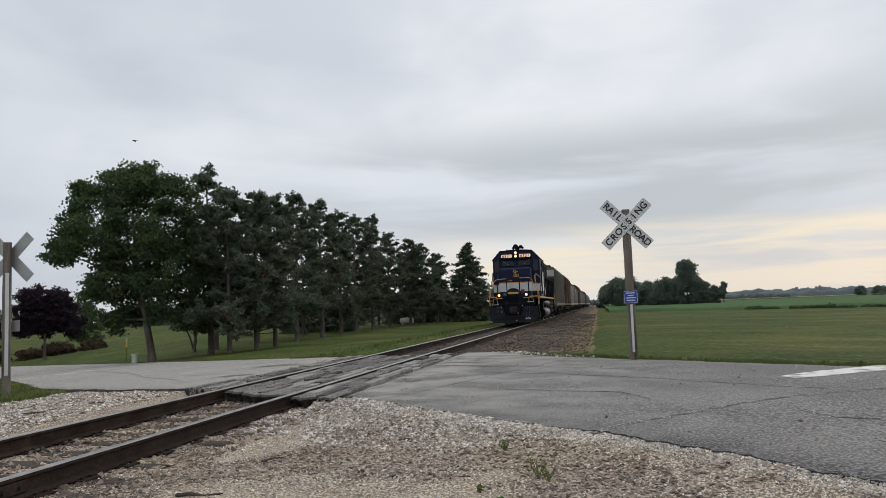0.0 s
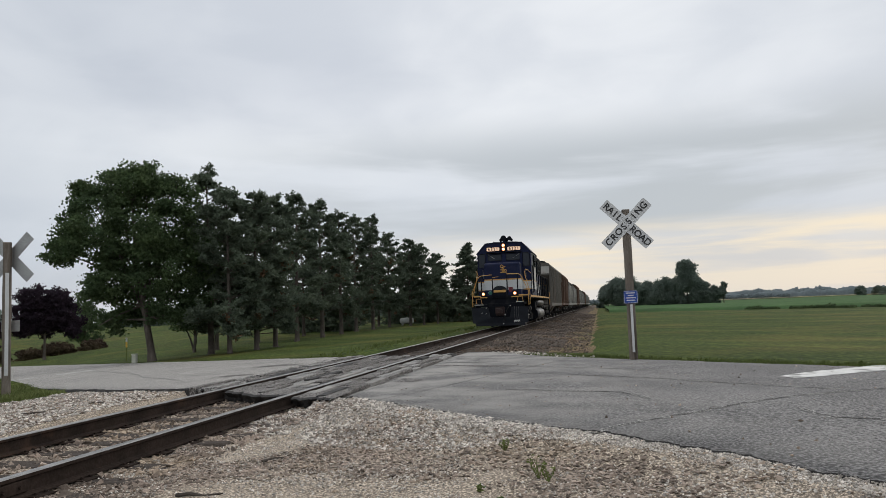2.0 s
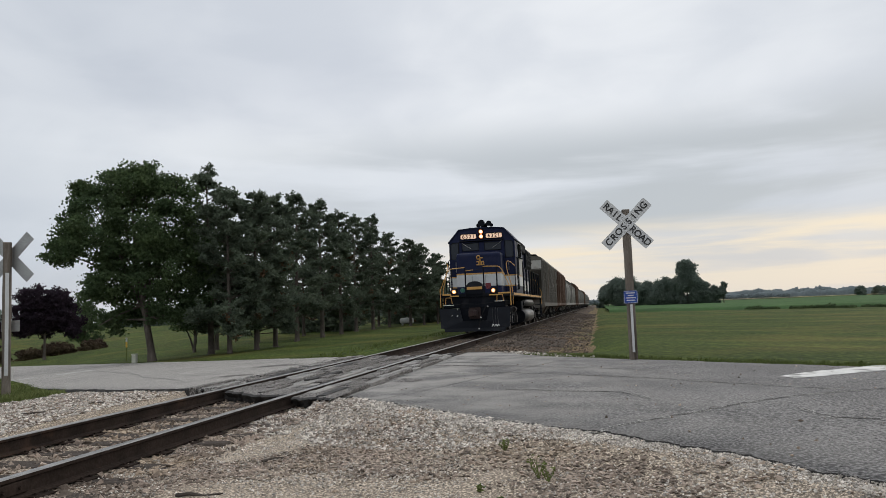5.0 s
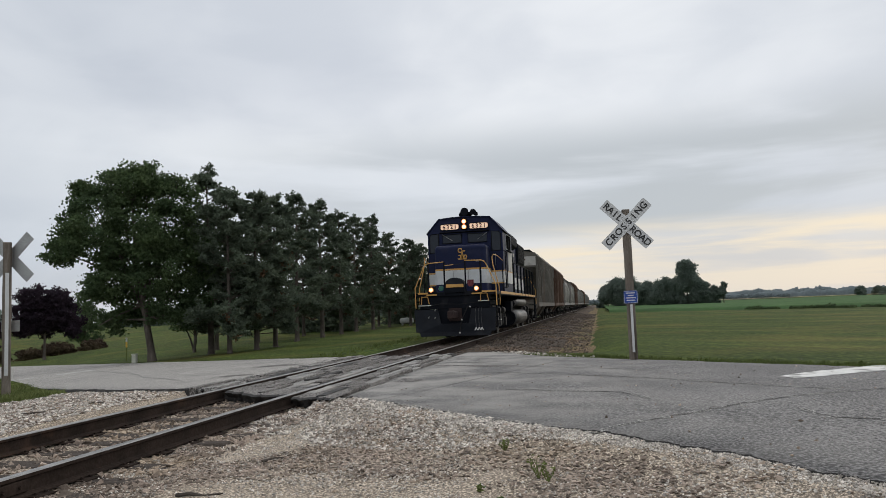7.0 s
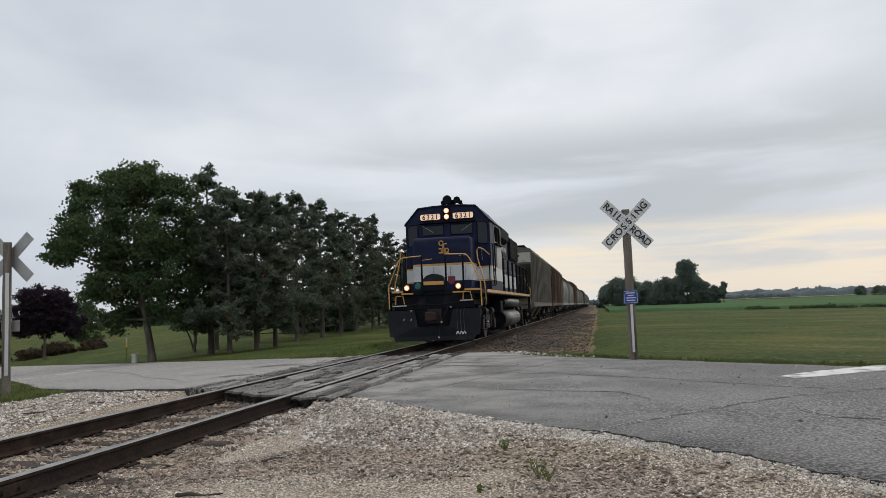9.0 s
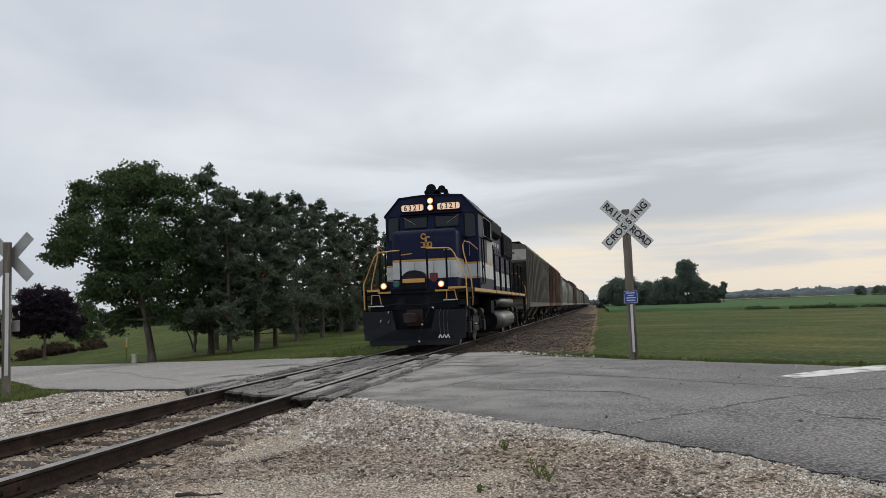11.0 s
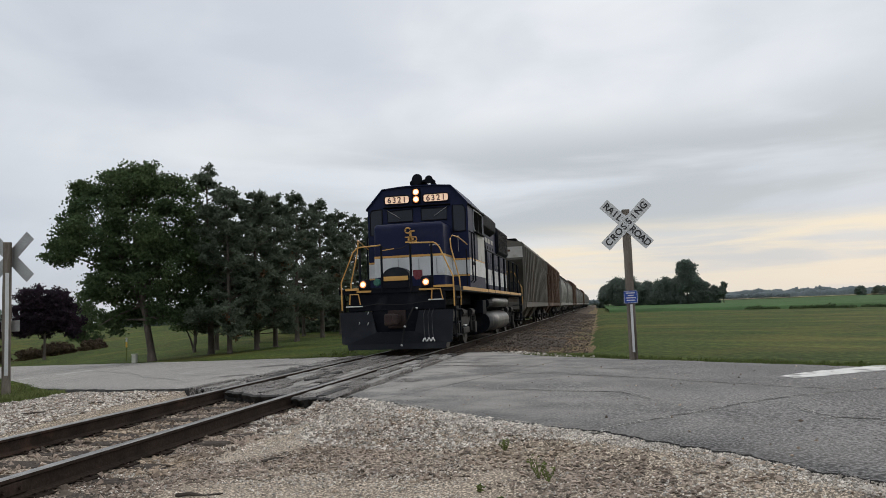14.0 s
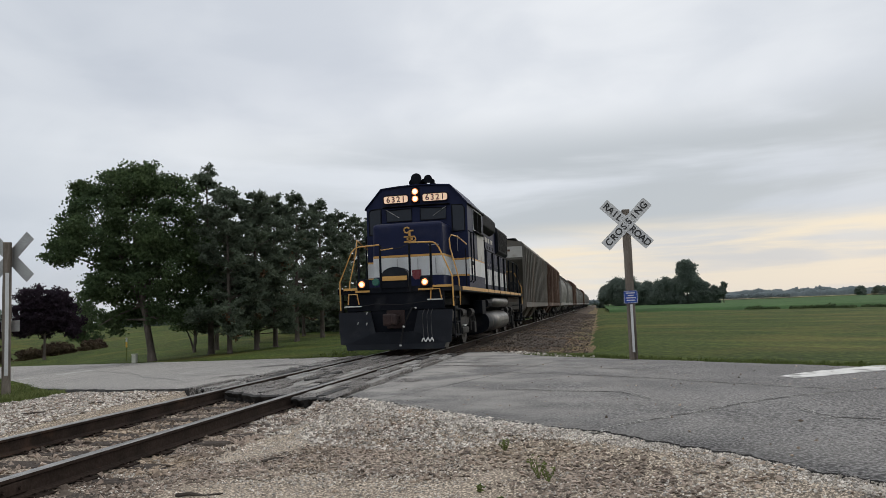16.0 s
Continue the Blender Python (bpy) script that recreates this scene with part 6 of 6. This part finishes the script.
    if panel:
        part("end_panel", box((-1.46, 0.228, 3.55), (1.46, 0.246, 4.1), 0.0), HOPPERPANEL, car, "pale end panel with faded markings")
        for x0, x1, z in ((-0.1, 0.85, 3.86), (0.0, 0.7, 3.68)):
            part("faded_marking", box((x0, 0.220, z), (x1, 0.226, z + 0.10)), HOPPERBROWN, car)
    # running boards and hatches
    rt = 4.20 if round_side else 4.44
    for s in (-1, 1):
        part("running_board", box((s * 0.75, 0.3, rt + 0.02), (s * 1.15, L - 0.3, rt + 0.06), 0.004), GRIME, car)
    for k in range(6):
        y = 1.2 + (L - 2.4) * k / 5
        part("hatch", box((-0.45, y - 0.7, rt - 0.05), (0.45, y + 0.7, rt + 0.10), 0.03), GRIME, car)
    part("end_running_board", box((-1.15, 0.2, rt + 0.03), (1.15, 0.75, rt + 0.07), 0.004), LOCOBLACK, car)
    # discharge bays
    for k in range(3):
        y = L * (k + 1) / 4
        bm = add_prism(bmesh.new(), [(y - 1.8, 1.3), (y + 1.8, 1.3), (y + 0.5, 0.45), (y - 0.5, 0.45)], 0, -1.2, 1.2)
        for v in bm.verts:
            if v.co.z < 0.6:
                v.co.x *= 0.55
        part("discharge_bay", bm, mat, car)
        part("outlet_gate", box((-0.62, y - 0.55, 0.30), (0.62, y + 0.55, 0.45), 0.02), GRIME, car)
    for yc in (1.75, L - 1.75):
        truck = part("truck", box((-0.9, yc - 0.2, 0.4), (0.9, yc + 0.2, 0.8), 0.04), GRIME, car, "rusty two-axle truck")
        for s in (-1, 1):
            side = add_prism(bmesh.new(), [(yc - 1.15, 0.36), (yc - 0.75, 0.40), (yc - 0.35, 0.20), (yc + 0.35, 0.20), (yc + 0.75, 0.40), (yc + 1.15, 0.36), (yc + 1.15, 0.58), (yc + 0.5, 0.80), (yc - 0.5, 0.80), (yc - 1.15, 0.58)], 0, s * 0.95, s * 1.08)
            part("side_frame", side, GRIME, truck)
            for o in (-0.89, 0.89):
                part("bearing_cap", tube([(s * 1.06, yc + o, 0.457), (s * 1.2, yc + o, 0.457)], 0.11, 12), GRIME, truck)
        for o in (-0.89, 0.89):
            wheels.append(wheelset(car, yc + o, 0.457))
    return car, wheels


locomotive, loco_wheels = build_locomotive()
TRAIN = [(locomotive, 0.0, loco_wheels)]
first, w = build_hopper("weathered grey ribbed covered hopper behind the locomotive", 15.9, HOPPERGREY, False, True)
TRAIN.append((first, 18.3, w))
second, w = build_hopper("rust-brown ribbed covered hopper car", 15.4, HOPPERBROWN, False, False)
TRAIN.append((second, 35.4, w))
pale, pale_wheels = build_hopper("pale grey round-sided covered hopper car", 15.9, HOPPERPALE, True, False)
TRAIN.append((pale, 52.4, pale_wheels))
for k in range(1, 12):
    c = copy_thing(second if k in (2, 6) else pale, pose(0, 0, 0))
    ws = sorted([o for o in c.children if o.name.startswith("wheelset")], key=lambda o: o.location.y)
    TRAIN.append((c, 52.4 + 17.3 * k, [(o, o.location.y, 0.457) for o in ws]))


def build_bird():
    """A small dark bird that crosses the sky at the start."""
    bird = new("bird")
    tagged(bird, "small dark bird flying over the trees", "bird")
    part("body", tube([(0, -0.13, 0), (0, -0.10, 0.005), (0, -0.03, 0), (0, 0.06, 0), (0, 0.12, 0.0)], [0.008, 0.022, 0.032, 0.024, 0.006], 8), LOCOBLACK, bird)
    part("tail", prism([(-0.012, 0.10), (0.012, 0.10), (0.035, 0.19), (-0.035, 0.19)], 2, -0.003, 0.003), LOCOBLACK, bird)
    wings = []
    for s in (-1, 1):
        poly = [(0, -0.045), (s * 0.09, -0.06), (s * 0.19, 0.01), (s * 0.10, 0.035), (0, 0.05)]
        wings.append((part("wing", prism(poly, 2, -0.003, 0.003), LOCOBLACK, bird), s))
    return bird, wings


bird, bird_wings = build_bird()

# ---- motion: the train rolls in, slows and stops at the crossing ----
KNOTS = [(0.0, 44.29), (1.5, 39.60), (3.5, 33.89), (7.0, 25.84), (9.0, 22.40), (12.5, 18.64), (14.5, 17.94), (15.2, 17.915), (16.0, 17.915)]


def front_at(t):
    """Where the locomotive's front stands at t seconds: a smooth curve through the knots."""
    def slope(i):
        if i == 0:
            return -3.25
        if i >= len(KNOTS) - 2:
            return 0.0
        (t0, y0), (t1, y1), (t2, y2) = KNOTS[i - 1:i + 2]
        a, b = (y1 - y0) / (t1 - t0), (y2 - y1) / (t2 - t1)
        return (a * (t2 - t1) + b * (t1 - t0)) / (t2 - t0)
    for i in range(len(KNOTS) - 1):
        (t0, y0), (t1, y1) = KNOTS[i], KNOTS[i + 1]
        if t <= t1:
            h = t1 - t0
            s = (t - t0) / h
            return y0 * (1 + 2 * s) * (1 - s) ** 2 + y1 * s * s * (3 - 2 * s) + h * (slope(i) * s * (1 - s) ** 2 - slope(i + 1) * s * s * (1 - s))
    return KNOTS[-1][1]


BIRD0, BIRDV = (-22.29, 39.49, 12.14), (-9.6, -1.95, -1.1)   # start and speed


def motions():
    times = [i * 0.5 for i in range(33)]
    fine = [i * 0.2 for i in range(76)] + [15.5, 16.0]
    for thing, back, wheels in TRAIN:
        walk(thing, [(t, pose(0, front_at(t) + back, 0)) for t in times])
        for ob, y, r in wheels:
            walk(ob, [(t, pose(0, y, r, math.degrees((KNOTS[0][1] - front_at(t)) / r) % 360)) for t in fine])

    # the bird flies off across the picture, beating its wings
    walk(bird, [(t, pose(BIRD0[0] + BIRDV[0] * t, BIRD0[1] + BIRDV[1] * t, BIRD0[2] + BIRDV[2] * min(t, 2.0), 0, 0, -78)) for t in (0.0, 1.0, 2.0, 16.0)])
    beat = [i * 0.1 for i in range(21)] + [16.0]
    for ob, s in bird_wings:
        walk(ob, [(t, pose(0, 0, 0, 0, -s * (38 if i % 2 else -25), 0)) for i, t in enumerate(beat)])


motions()
